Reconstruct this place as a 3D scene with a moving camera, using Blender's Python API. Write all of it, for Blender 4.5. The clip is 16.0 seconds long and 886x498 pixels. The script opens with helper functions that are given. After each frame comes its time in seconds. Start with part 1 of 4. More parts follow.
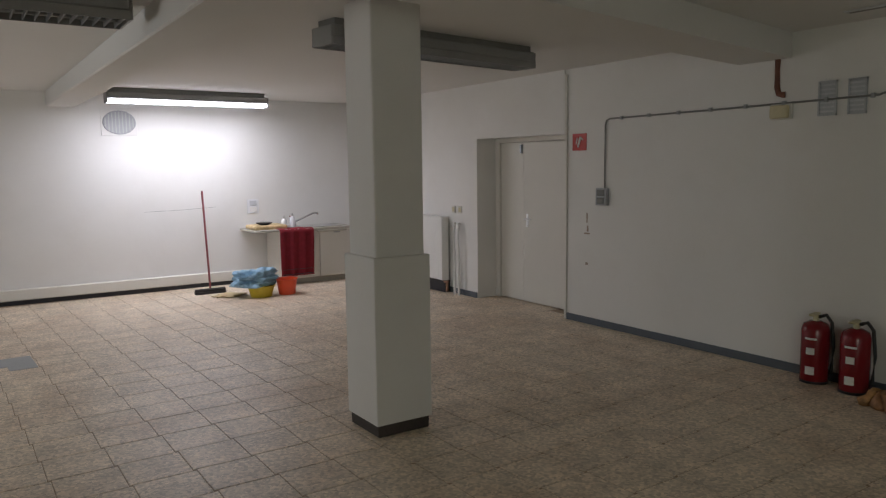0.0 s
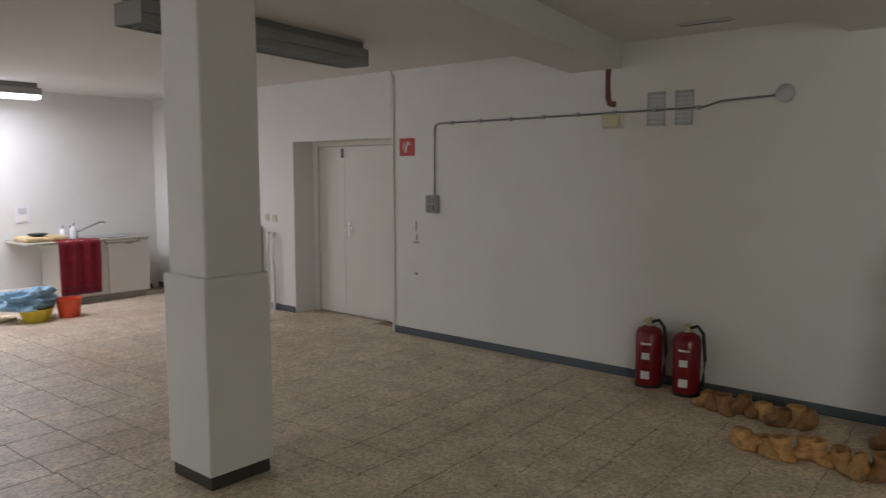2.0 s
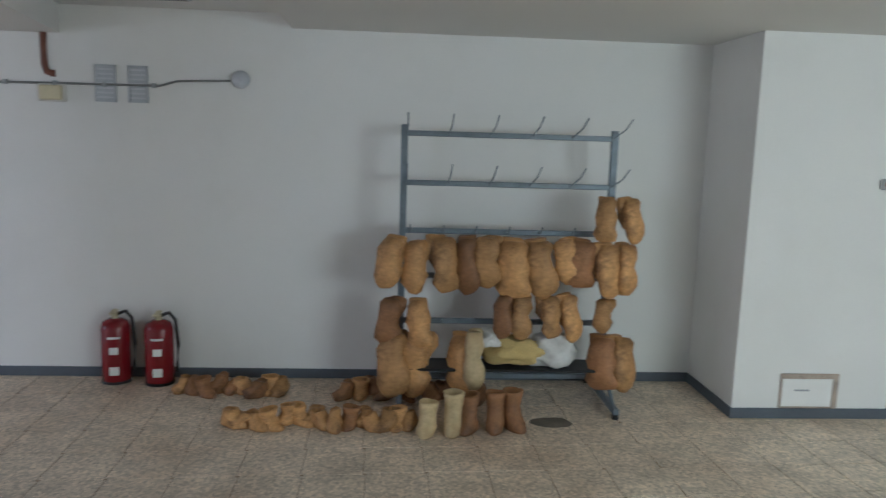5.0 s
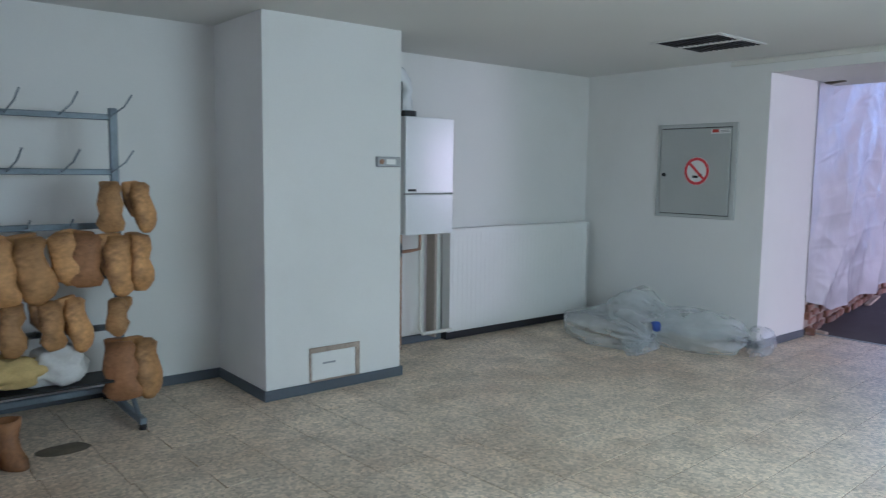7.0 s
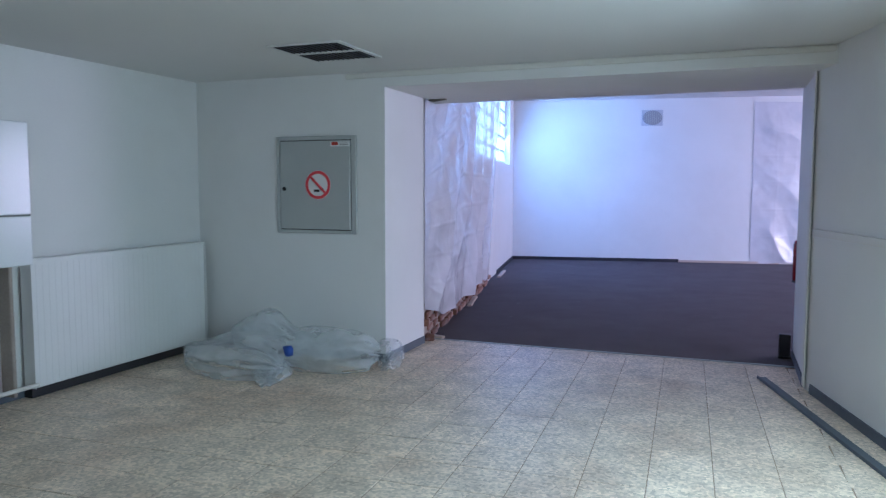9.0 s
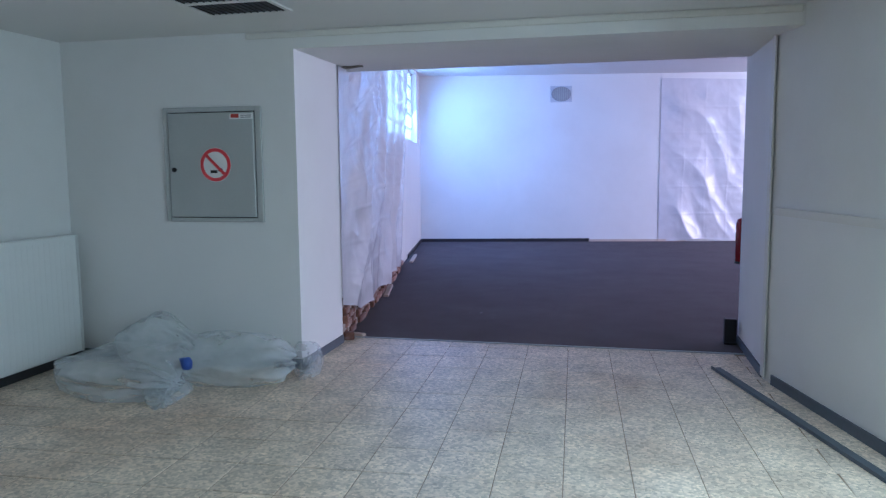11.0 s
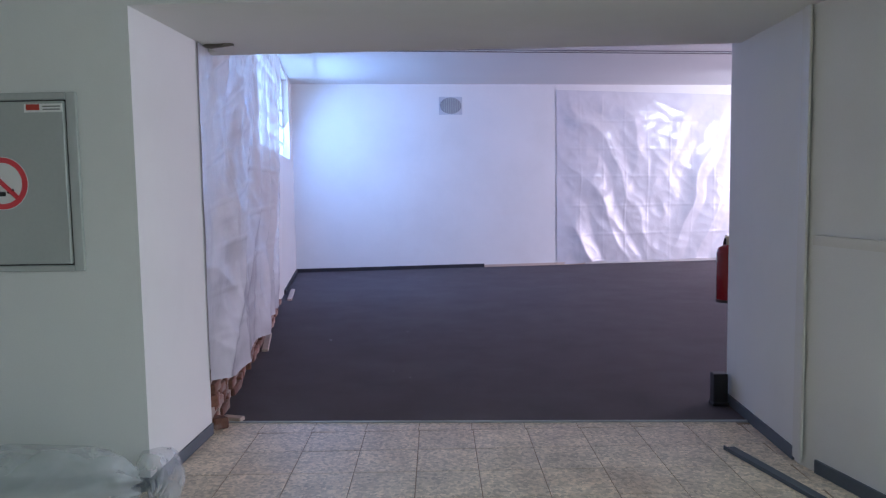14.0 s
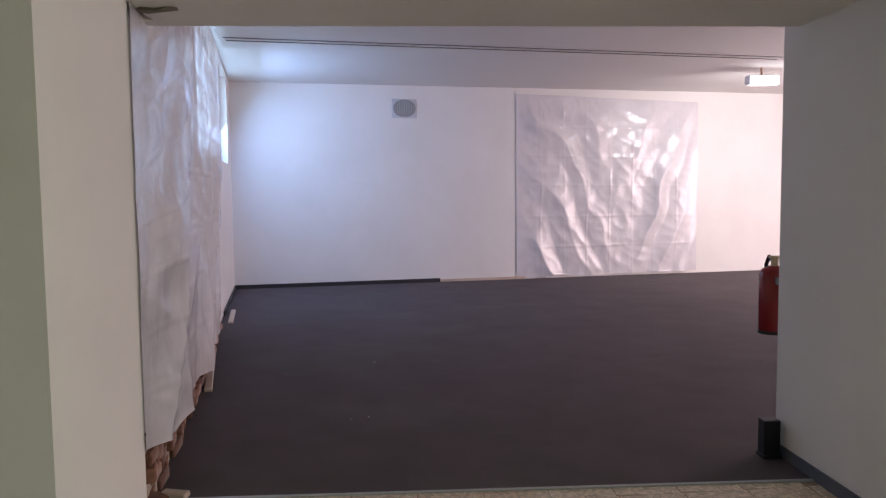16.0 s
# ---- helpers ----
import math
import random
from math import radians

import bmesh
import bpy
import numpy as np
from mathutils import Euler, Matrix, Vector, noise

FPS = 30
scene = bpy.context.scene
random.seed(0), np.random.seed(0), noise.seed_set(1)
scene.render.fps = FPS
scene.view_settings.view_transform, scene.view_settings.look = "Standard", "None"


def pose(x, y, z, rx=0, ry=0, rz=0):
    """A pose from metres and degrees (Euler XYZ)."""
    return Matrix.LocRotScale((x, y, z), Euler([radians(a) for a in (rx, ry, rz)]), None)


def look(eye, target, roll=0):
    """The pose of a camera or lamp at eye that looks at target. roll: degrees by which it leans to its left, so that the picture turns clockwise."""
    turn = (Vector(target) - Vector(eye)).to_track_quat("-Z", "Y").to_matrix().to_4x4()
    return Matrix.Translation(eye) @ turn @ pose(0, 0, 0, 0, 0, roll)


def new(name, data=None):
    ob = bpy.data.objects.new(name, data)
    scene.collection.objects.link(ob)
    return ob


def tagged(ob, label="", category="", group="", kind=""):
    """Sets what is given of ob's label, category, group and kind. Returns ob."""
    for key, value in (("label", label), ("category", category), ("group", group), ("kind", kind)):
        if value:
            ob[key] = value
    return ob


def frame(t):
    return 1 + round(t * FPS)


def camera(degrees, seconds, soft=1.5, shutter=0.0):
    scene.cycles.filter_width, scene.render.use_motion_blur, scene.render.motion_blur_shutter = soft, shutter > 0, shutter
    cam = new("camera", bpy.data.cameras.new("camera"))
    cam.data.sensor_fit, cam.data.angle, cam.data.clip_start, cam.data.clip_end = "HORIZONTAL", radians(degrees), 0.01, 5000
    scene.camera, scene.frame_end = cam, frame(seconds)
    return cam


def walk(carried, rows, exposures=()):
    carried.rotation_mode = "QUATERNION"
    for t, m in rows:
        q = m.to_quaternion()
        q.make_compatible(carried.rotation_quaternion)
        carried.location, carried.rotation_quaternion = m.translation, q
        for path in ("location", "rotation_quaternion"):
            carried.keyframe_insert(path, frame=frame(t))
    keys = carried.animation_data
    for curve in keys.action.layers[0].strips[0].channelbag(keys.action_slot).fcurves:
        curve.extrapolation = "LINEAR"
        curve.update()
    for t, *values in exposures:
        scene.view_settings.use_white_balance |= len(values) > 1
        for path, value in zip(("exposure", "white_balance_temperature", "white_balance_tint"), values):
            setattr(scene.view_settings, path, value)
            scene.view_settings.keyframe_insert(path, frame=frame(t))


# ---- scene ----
cam = camera(61.7, 16.0, soft=1.25, shutter=0.3)
PATH = [
    (0, (1.101, 1.059, 1.625), (-0.556, 2.157, 1.404), -0.7),
    (0.5, (0.954, 1.03, 1.63), (-0.704, 2.125, 1.402), -0.1),
    (1, (0.79, 1.076, 1.634), (-0.845, 2.208, 1.423), -0.2),
    (1.5, (0.649, 1.121, 1.628), (-0.849, 2.428, 1.409), 0.7),
    (2, (0.525, 1.116, 1.623), (-0.766, 2.629, 1.414), 0.0),
    (2.5, (0.467, 1.121, 1.623), (-0.669, 2.752, 1.403), -0.1),
    (3, (0.475, 1.127, 1.616), (-0.437, 2.894, 1.398), -0.4),
    (3.2, (0.477, 1.111, 1.616), (-0.36, 2.913, 1.388), -0.6),
    (5.3, (0.053, 1.098, 1.78), (0.413, 3.041, 1.493), 2.1),
    (5.5, (0.076, 1.158, 1.76), (0.591, 3.068, 1.488), 2.1),
    (6, (0.113, 1.24, 1.665), (0.933, 3.049, 1.437), 1.1),
    (6.5, (0.151, 1.246, 1.534), (1.22, 2.927, 1.354), 0.4),
    (7, (0.245, 1.314, 1.52), (1.502, 2.855, 1.309), 0.7),
    (7.5, (0.407, 1.416, 1.529), (1.806, 2.832, 1.338), 1.3),
    (8, (0.508, 1.512, 1.525), (2.059, 2.759, 1.323), 1.5),
    (8.5, (0.559, 1.632, 1.527), (2.317, 2.572, 1.361), 0.3),
    (9, (0.606, 1.741, 1.512), (2.466, 2.458, 1.349), 0.1),
    (9.5, (0.718, 1.829, 1.511), (2.6, 2.482, 1.34), 0.3),
    (11.8, (1.634, 2.433, 1.494), (3.6, 2.759, 1.323), -0.4),
    (12, (1.732, 2.468, 1.495), (3.702, 2.783, 1.349), -0.2),
    (12.5, (1.988, 2.509, 1.496), (3.957, 2.816, 1.322), 0.8),
    (13, (2.296, 2.685, 1.492), (4.284, 2.811, 1.311), -0.8),
    (13.5, (2.568, 2.824, 1.486), (4.558, 2.891, 1.302), -1.6),
    (14, (2.852, 2.877, 1.489), (4.844, 2.96, 1.323), -0.9),
    (14.5, (3.108, 2.928, 1.484), (5.099, 2.988, 1.309), -0.1),
    (15, (3.374, 3.101, 1.507), (5.367, 3.012, 1.367), -2.0),
    (15.5, (3.576, 3.214, 1.496), (5.57, 3.139, 1.349), -0.9),
    (16, (3.811, 3.277, 1.498), (5.803, 3.176, 1.353), -0.6),
]
EXPOSURES = [(0.0, -0.32, 5700, 14), (1.5, -0.14, 5700, 14), (2.5, 0.22, 5550, 14), (3.0, 0.38, 5450, 14), (5.5, 0.94, 4720, 14), (7.0, 0.68, 4500, 13), (8.0, 0.58, 4350, 12), (9.5, 0.54, 4260, 11), (12.5, 0.53, 4230, 11), (14.5, 0.36, 4980, 10), (16.0, 0.16, 5750, 8)]
walk(cam, [(t, look(eye, target, roll)) for t, eye, target, roll in PATH], EXPOSURES)

# ---- light ----
world = bpy.data.worlds.new("world")
scene.world = world
world.use_nodes = True
sky = world.node_tree.nodes.new("ShaderNodeTexSky")
sky.sky_type, sky.sun_disc, sky.sun_elevation, sky.sun_rotation = "NISHITA", False, radians(30), radians(200)
world.node_tree.links.new(sky.outputs[0], world.node_tree.nodes["Background"].inputs[0])
world.node_tree.nodes["Background"].inputs[1].default_value = 0.12


def area(name, eye, target, width, height, watts, colour):
    data = bpy.data.lights.new(name, "AREA")
    data.shape, data.size, data.size_y, data.energy, data.color = "RECTANGLE", width, height, watts, colour
    ob = new(name, data)
    ob.matrix_world = look(eye, target)
    return ob


# daylight in the slanted wall's window and the far room's high window, plus two unseen fills
area("window_daylight", (3.75, 0.49, 1.5), (3.5, 1.5, 0.75), 2.1, 1.4, 46, (0.97, 0.97, 0.70))
# unseen fill, added to brighten the door wall and pillar
area("window_daylight", (-5.13, -1.72, 1.5), (-5.38, -0.69, 0.95), 2.1, 1.4, 36, (1.0, 0.95, 0.84))
area("far_window_daylight", (14.3, 5.70, 2.7), (14.5, 4.64, 1.95), 2.0, 1.1, 46, (0.38, 0.54, 0.98))
# added pink fill beyond view, brightens the far room's right side and carpet
area("far_right_pink_fill", (13.2, -6.3, 1.6), (13.4, -4.0, 1.5), 4.0, 2.2, 350, (1.0, 0.70, 0.66))
area("flood_light", (14.62, -2.05, 3.02), (17.6, -3.6, 1.3), 0.42, 0.12, 36, (1.0, 0.88, 0.80))
area("tube_light", (-8.5, 3.64, 2.405), (-8.5, 3.64, 0), 0.16, 1.9, 42, (1.0, 0.93, 0.90))

# ---- materials ----


def material(name, colour, rough=0.6, metal=0.0, spread=0.12, scale=3.0, fine=60.0, bump=0.1, depth=0.002, per_object=0.0, stain=None, stain_amount=0.0, stain_scale=1.0, coords="Object", chips=0.0):
    mat = bpy.data.materials.new(name)
    mat.use_nodes = True
    nodes, links = mat.node_tree.nodes, mat.node_tree.links
    bsdf = nodes["Principled BSDF"]
    bsdf.inputs["Roughness"].default_value, bsdf.inputs["Metallic"].default_value = rough, metal
    where = nodes.new("ShaderNodeNewGeometry").outputs["Position"] if coords == "World" else nodes.new("ShaderNodeTexCoord").outputs["Object"]
    large, small = nodes.new("ShaderNodeTexNoise"), nodes.new("ShaderNodeTexNoise")
    for node, size, detail in ((large, scale, 6), (small, fine, 3)):
        node.inputs["Scale"].default_value, node.inputs["Detail"].default_value = size, detail
        links.new(where, node.inputs["Vector"])
    ramp = nodes.new("ShaderNodeValToRGB")
    lo, hi = [c * (1 - spread) for c in colour], [min(1, c * (1 + spread)) for c in colour]
    ramp.color_ramp.elements[0].color, ramp.color_ramp.elements[1].color = (*lo, 1), (*hi, 1)
    ramp.color_ramp.elements[0].position, ramp.color_ramp.elements[1].position = 0.3, 0.7
    both = nodes.new("ShaderNodeMath")
    both.operation = "MULTIPLY_ADD"
    links.new(small.outputs[0], both.inputs[0])
    both.inputs[1].default_value = 0.4
    shift = nodes.new("ShaderNodeMath")
    shift.operation = "MULTIPLY"
    links.new(large.outputs[0], shift.inputs[0])
    shift.inputs[1].default_value = 0.6
    links.new(shift.outputs[0], both.inputs[2])
    links.new(both.outputs[0], ramp.inputs[0])
    out = ramp.outputs[0]
    if stain:
        spots, mask, mix = nodes.new("ShaderNodeTexNoise"), nodes.new("ShaderNodeValToRGB"), nodes.new("ShaderNodeMixRGB")
        spots.inputs["Scale"].default_value, spots.inputs["Detail"].default_value = stain_scale, 8
        spots.inputs["Roughness"].default_value = 0.65
        links.new(where, spots.inputs["Vector"])
        mask.color_ramp.elements[0].position, mask.color_ramp.elements[1].position = 0.48, 0.68
        mask.color_ramp.elements[1].color = (stain_amount,) * 3 + (1,)
        links.new(spots.outputs[0], mask.inputs[0])
        links.new(mask.outputs[0], mix.inputs[0])
        links.new(out, mix.inputs[1])
        mix.inputs[2].default_value = (*stain, 1)
        out = mix.outputs[0]
    if chips:
        cells, grey, span, tone = (nodes.new("ShaderNode" + n) for n in ("TexVoronoi", "RGBToBW", "MapRange", "HueSaturation"))
        cells.inputs["Scale"].default_value = chips
        links.new(where, cells.inputs["Vector"])
        links.new(cells.outputs["Color"], grey.inputs[0])
        span.inputs["From Min"].default_value, span.inputs["From Max"].default_value = 0.15, 0.85
        span.inputs["To Min"].default_value, span.inputs["To Max"].default_value = 0.72, 1.22
        links.new(grey.outputs[0], span.inputs["Value"])
        links.new(span.outputs[0], tone.inputs["Value"])
        links.new(out, tone.inputs["Color"])
        out = tone.outputs[0]
    if per_object:
        info, value = nodes.new("ShaderNodeObjectInfo"), nodes.new("ShaderNodeMapRange")
        value.inputs["To Min"].default_value, value.inputs["To Max"].default_value = 1 - per_object, 1 + per_object
        links.new(info.outputs["Random"], value.inputs["Value"])
        hsv = nodes.new("ShaderNodeHueSaturation")
        links.new(value.outputs[0], hsv.inputs["Value"])
        links.new(out, hsv.inputs["Color"])
        out = hsv.outputs[0]
    links.new(out, bsdf.inputs["Base Color"])
    relief = nodes.new("ShaderNodeBump")
    relief.inputs["Strength"].default_value, relief.inputs["Distance"].default_value = bump, depth
    links.new(both.outputs[0], relief.inputs["Height"])
    links.new(relief.outputs[0], bsdf.inputs["Normal"])
    return mat


def glowing(name, colour, strength):
    mat = bpy.data.materials.new(name)
    mat.use_nodes = True
    bsdf = mat.node_tree.nodes["Principled BSDF"]
    bsdf.inputs["Base Color"].default_value = (0.8, 0.8, 0.8, 1)
    bsdf.inputs["Emission Color"].default_value, bsdf.inputs["Emission Strength"].default_value = (*colour, 1), strength
    return mat


def film_material(name, clear, tint, rough, relief_amount=0.12):
    """Plastic film: part see-through, part milky, with a glossy face."""
    mat = bpy.data.materials.new(name)
    mat.use_nodes = True
    nodes, links = mat.node_tree.nodes, mat.node_tree.links
    bsdf = nodes["Principled BSDF"]
    bsdf.inputs["Base Color"].default_value, bsdf.inputs["Roughness"].default_value = (*tint, 1), rough
    through_it, mix, crumple, level, relief = (nodes.new("ShaderNode" + n) for n in ("BsdfTransparent", "MixShader", "TexNoise", "MapRange", "Bump"))
    through_it.inputs[0].default_value = (0.96, 0.97, 0.98, 1)
    crumple.inputs["Scale"].default_value, crumple.inputs["Detail"].default_value = 5.0, 6
    links.new(nodes.new("ShaderNodeTexCoord").outputs["Object"], crumple.inputs["Vector"])
    level.inputs["From Min"].default_value, level.inputs["From Max"].default_value = 0.3, 0.7
    level.inputs["To Min"].default_value, level.inputs["To Max"].default_value = 1 - clear - 0.05, 1 - clear + 0.05
    links.new(crumple.outputs[0], level.inputs["Value"])
    links.new(level.outputs[0], mix.inputs[0])
    links.new(through_it.outputs[0], mix.inputs[1])
    links.new(bsdf.outputs[0], mix.inputs[2])
    relief.inputs["Strength"].default_value, relief.inputs["Distance"].default_value = relief_amount, 0.02
    links.new(crumple.outputs[0], relief.inputs["Height"])
    links.new(relief.outputs[0], bsdf.inputs["Normal"])
    links.new(mix.outputs[0], nodes["Material Output"].inputs[0])
    return mat


WALL = material("white_wall_paint", (0.76, 0.75, 0.72), 0.75, spread=0.035, scale=1.2, fine=140, bump=0.25, depth=0.003, stain=(0.62, 0.60, 0.55), stain_amount=0.25, stain_scale=0.8, coords="World")
CEIL = material("ceiling_paint", (0.70, 0.69, 0.66), 0.85, spread=0.03, scale=0.9, fine=120, bump=0.25, depth=0.003, coords="World")
TILE = material("speckled_beige_tile", (0.70, 0.59, 0.45), 0.45, spread=0.26, scale=4, fine=46, bump=0.08, depth=0.001, per_object=0.07, stain=(0.44, 0.29, 0.17), stain_amount=0.45, stain_scale=1.1, coords="World", chips=60.0)
GROUT = material("grey_brown_grout", (0.33, 0.25, 0.17), 0.9, coords="World")
CARPET = material("grey_violet_carpet", (0.072, 0.056, 0.060), 0.95, spread=0.22, scale=2.2, fine=420, bump=0.7, depth=0.006, stain=(0.12, 0.11, 0.11), stain_amount=0.25, stain_scale=1.3, coords="World")
SKIRT = material("grey_blue_skirting", (0.095, 0.11, 0.13), 0.55, spread=0.15)
DARKSKIRT = material("near_black_skirting", (0.025, 0.025, 0.03), 0.5)
PILSKIRT = material("dark_brown_skirting", (0.055, 0.045, 0.04), 0.6, spread=0.25)
BEIGE = material("bare_wood_batten", (0.52, 0.42, 0.34), 0.7, fine=40)
BLACK = material("black_plastic", (0.010, 0.010, 0.011), 0.5)
DOORP = material("cream_door_paint", (0.70, 0.68, 0.62), 0.5, spread=0.04, scale=2)
WHITE = material("white_enamel", (0.80, 0.81, 0.82), 0.18, spread=0.02)
RADW = material("radiator_enamel", (0.78, 0.78, 0.75), 0.35, spread=0.03)
GREYM = material("grey_powder_coat", (0.43, 0.44, 0.42), 0.42, spread=0.05)
GREYF = material("grey_frame_edge", (0.46, 0.47, 0.45), 0.4, spread=0.05)
LAMPG = material("grey_lamp_housing", (0.27, 0.27, 0.26), 0.5, spread=0.08)
STEEL = material("dull_steel", (0.32, 0.34, 0.36), 0.38, metal=0.8, spread=0.2, scale=8)
RACKM = material("grey_blue_rack_paint", (0.17, 0.20, 0.23), 0.45, metal=0.2, spread=0.25, scale=9)
RUST = material("rust_brown_pipe", (0.16, 0.06, 0.035), 0.6, spread=0.35, scale=12)
COPPER = material("old_copper", (0.33, 0.20, 0.13), 0.45, metal=0.6, spread=0.3, scale=12)
COPPERDULL = material("dull_brown_paint", (0.36, 0.31, 0.26), 0.6, spread=0.2)
YELLOWED = material("yellowed_plastic", (0.58, 0.52, 0.33), 0.5)
FANPLATE = material("pale_grey_plate", (0.55, 0.56, 0.58), 0.55)
VENTG = material("grey_vent_plastic", (0.36, 0.37, 0.38), 0.55)
PALEVENT = material("pale_grey_vent_plastic", (0.46, 0.48, 0.50), 0.5)
CABLE = material("grey_cable", (0.22, 0.22, 0.21), 0.6)
RED = material("red_extinguisher_paint", (0.20, 0.009, 0.014), 0.25, spread=0.1)
SIGNRED = material("sign_red", (0.42, 0.035, 0.02), 0.4, spread=0.06)
BANRED = material("ban_sign_red", (0.62, 0.05, 0.06), 0.4, spread=0.04)
PAPER = material("white_label", (0.78, 0.77, 0.74), 0.6, spread=0.03)
LAST = material("tan_worn_leather", (0.49, 0.27, 0.095), 0.62, spread=0.38, scale=9, fine=55, bump=0.35, depth=0.006, per_object=0.28, stain=(0.085, 0.04, 0.018), stain_amount=0.85, stain_scale=6)
BROWN = material("brown_worn_leather", (0.30, 0.145, 0.055), 0.6, spread=0.35, scale=9, fine=55, bump=0.35, depth=0.006, per_object=0.25, stain=(0.07, 0.035, 0.018), stain_amount=0.8, stain_scale=6)
PALE = material("pale_cream_leather", (0.58, 0.45, 0.24), 0.6, spread=0.25, scale=8, fine=50, bump=0.3, depth=0.005, per_object=0.15, stain=(0.25, 0.14, 0.06), stain_amount=0.6, stain_scale=6)
MUSTARD = material("pale_yellow_cloth", (0.56, 0.42, 0.16), 0.85, spread=0.2, scale=8, fine=90, bump=0.3)
OFFWHITE = material("offwhite_cloth", (0.66, 0.65, 0.62), 0.8, spread=0.12, scale=8, fine=90, bump=0.3)
TOWEL = material("dark_red_towel", (0.21, 0.012, 0.022), 0.95, spread=0.2, scale=20, fine=300, bump=0.6, depth=0.004)
BUCKET = material("orange_red_plastic", (0.75, 0.09, 0.025), 0.35, spread=0.06)
YBUCKET = material("yellow_plastic", (0.62, 0.47, 0.03), 0.4, spread=0.08)
BLUEC = material("pale_blue_cloth", (0.30, 0.47, 0.62), 0.9, spread=0.3, scale=14, fine=120, bump=0.5, depth=0.006)
BROOM = material("red_painted_stick", (0.17, 0.03, 0.03), 0.5)
BRISTLE = material("dark_bristle", (0.035, 0.03, 0.028), 0.9)
WORKTOP = material("worktop_grey", (0.42, 0.40, 0.34), 0.4)
CHROME = material("chrome", (0.75, 0.76, 0.78), 0.14, metal=1.0, spread=0.03)
BRICK = material("exposed_red_brick", (0.22, 0.105, 0.07), 0.9, spread=0.3, scale=9, fine=70, bump=0.6, depth=0.01, per_object=0.3, stain=(0.36, 0.31, 0.27), stain_amount=0.9, stain_scale=8)
MORTAR = material("crumbling_plaster", (0.40, 0.33, 0.27), 0.95, spread=0.35, scale=9, fine=60, bump=0.7, depth=0.015, coords="World")
DIRT = material("dark_floor_stain", (0.15, 0.13, 0.10), 0.6, spread=0.4, scale=9)
LENS = glowing("lit_tube_cover", (1.0, 0.95, 0.93), 9.0)
FLOOD = glowing("lit_flood_glass", (1.0, 0.93, 0.88), 8.0)
SHEET = film_material("milky_plastic_sheet", 0.08, (0.70, 0.69, 0.71), 0.18, 0.35)
THIN = film_material("thin_milky_film", 0.20, (0.74, 0.74, 0.76), 0.17, 0.4)
BAG = film_material("clear_plastic_film", 0.68, (0.84, 0.86, 0.86), 0.10, 0.3)
GLASS = glowing("bright_sky_behind_glass", (0.62, 0.80, 1.0), 2.6)
DAYGLASS = glowing("hazy_sky_behind_glass", (0.92, 0.96, 0.84), 1.1)
FRAMEW = material("white_window_frame", (0.72, 0.73, 0.75), 0.4, spread=0.03)

# ---- builders ----


def obj(name, bm, mat, parent=None, label="", smooth=False):
    mesh = bpy.data.meshes.new(name)
    bmesh.ops.recalc_face_normals(bm, faces=bm.faces)
    if smooth:
        for f in bm.faces:
            f.smooth = True
    bm.to_mesh(mesh)
    bm.free()
    mesh.materials.append(mat)
    ob = new(name, mesh)
    ob.parent = parent
    if label:
        ob["label"] = label
    return ob


def part(name, bm, mat, parent, label="", smooth=False):
    return obj(name, bm, mat, parent, label, smooth)


def thing(name, at, label, category, group="", rz=0.0):
    ob = new(name)
    ob.empty_display_size = 0.1
    ob.matrix_world = pose(*at, 0, 0, rz)
    return tagged(ob, label, category, group)


def structure(ob, label="", category=""):
    return tagged(ob, label, category, "", "structure")


def add_box(bm, x0, x1, y0, y1, z0, z1, bevel=0.0, seg=1):
    m = Matrix.LocRotScale(((x0 + x1) / 2, (y0 + y1) / 2, (z0 + z1) / 2), None, (abs(x1 - x0), abs(y1 - y0), abs(z1 - z0)))
    made = bmesh.ops.create_cube(bm, size=1, matrix=m)
    if bevel:
        edges = list({e for v in made["verts"] for e in v.link_edges})
        bmesh.ops.bevel(bm, geom=edges, offset=bevel, segments=seg, affect="EDGES", profile=0.5)
    return bm


def boxes(*specs, bevel=0.0, seg=1):
    bm = bmesh.new()
    for s in specs:
        add_box(bm, *s, bevel=bevel, seg=seg)
    return bm


def add_rod(bm, a, b, r, n=10, r2=None):
    a, b = Vector(a), Vector(b)
    d = b - a
    m = Matrix.Translation((a + b) / 2) @ d.to_track_quat("Z", "Y").to_matrix().to_4x4()
    bmesh.ops.create_cone(bm, cap_ends=True, segments=n, radius1=r, radius2=r if r2 is None else r2, depth=d.length, matrix=m)
    return bm


def rods(*specs, n=10):
    bm = bmesh.new()
    for a, b, r in specs:
        add_rod(bm, a, b, r, n)
    return bm


def add_tube(bm, pts, r, n=8):
    """A bent pipe through the given points."""
    pts = [Vector(p) for p in pts]
    rings = []
    for i, p in enumerate(pts):
        d = (pts[min(i + 1, len(pts) - 1)] - pts[max(i - 1, 0)]).normalized()
        q = d.to_track_quat("Z", "Y")
        rings.append([bm.verts.new(p + q @ Vector((r * math.cos(k * 2 * math.pi / n), r * math.sin(k * 2 * math.pi / n), 0))) for k in range(n)])
    for a, b in zip(rings, rings[1:]):
        for k in range(n):
            bm.faces.new((a[k], a[(k + 1) % n], b[(k + 1) % n], b[k]))
    bm.faces.new(rings[0])
    bm.faces.new(rings[-1])
    return bm


def tube(pts, r, n=8):
    return add_tube(bmesh.new(), pts, r, n)


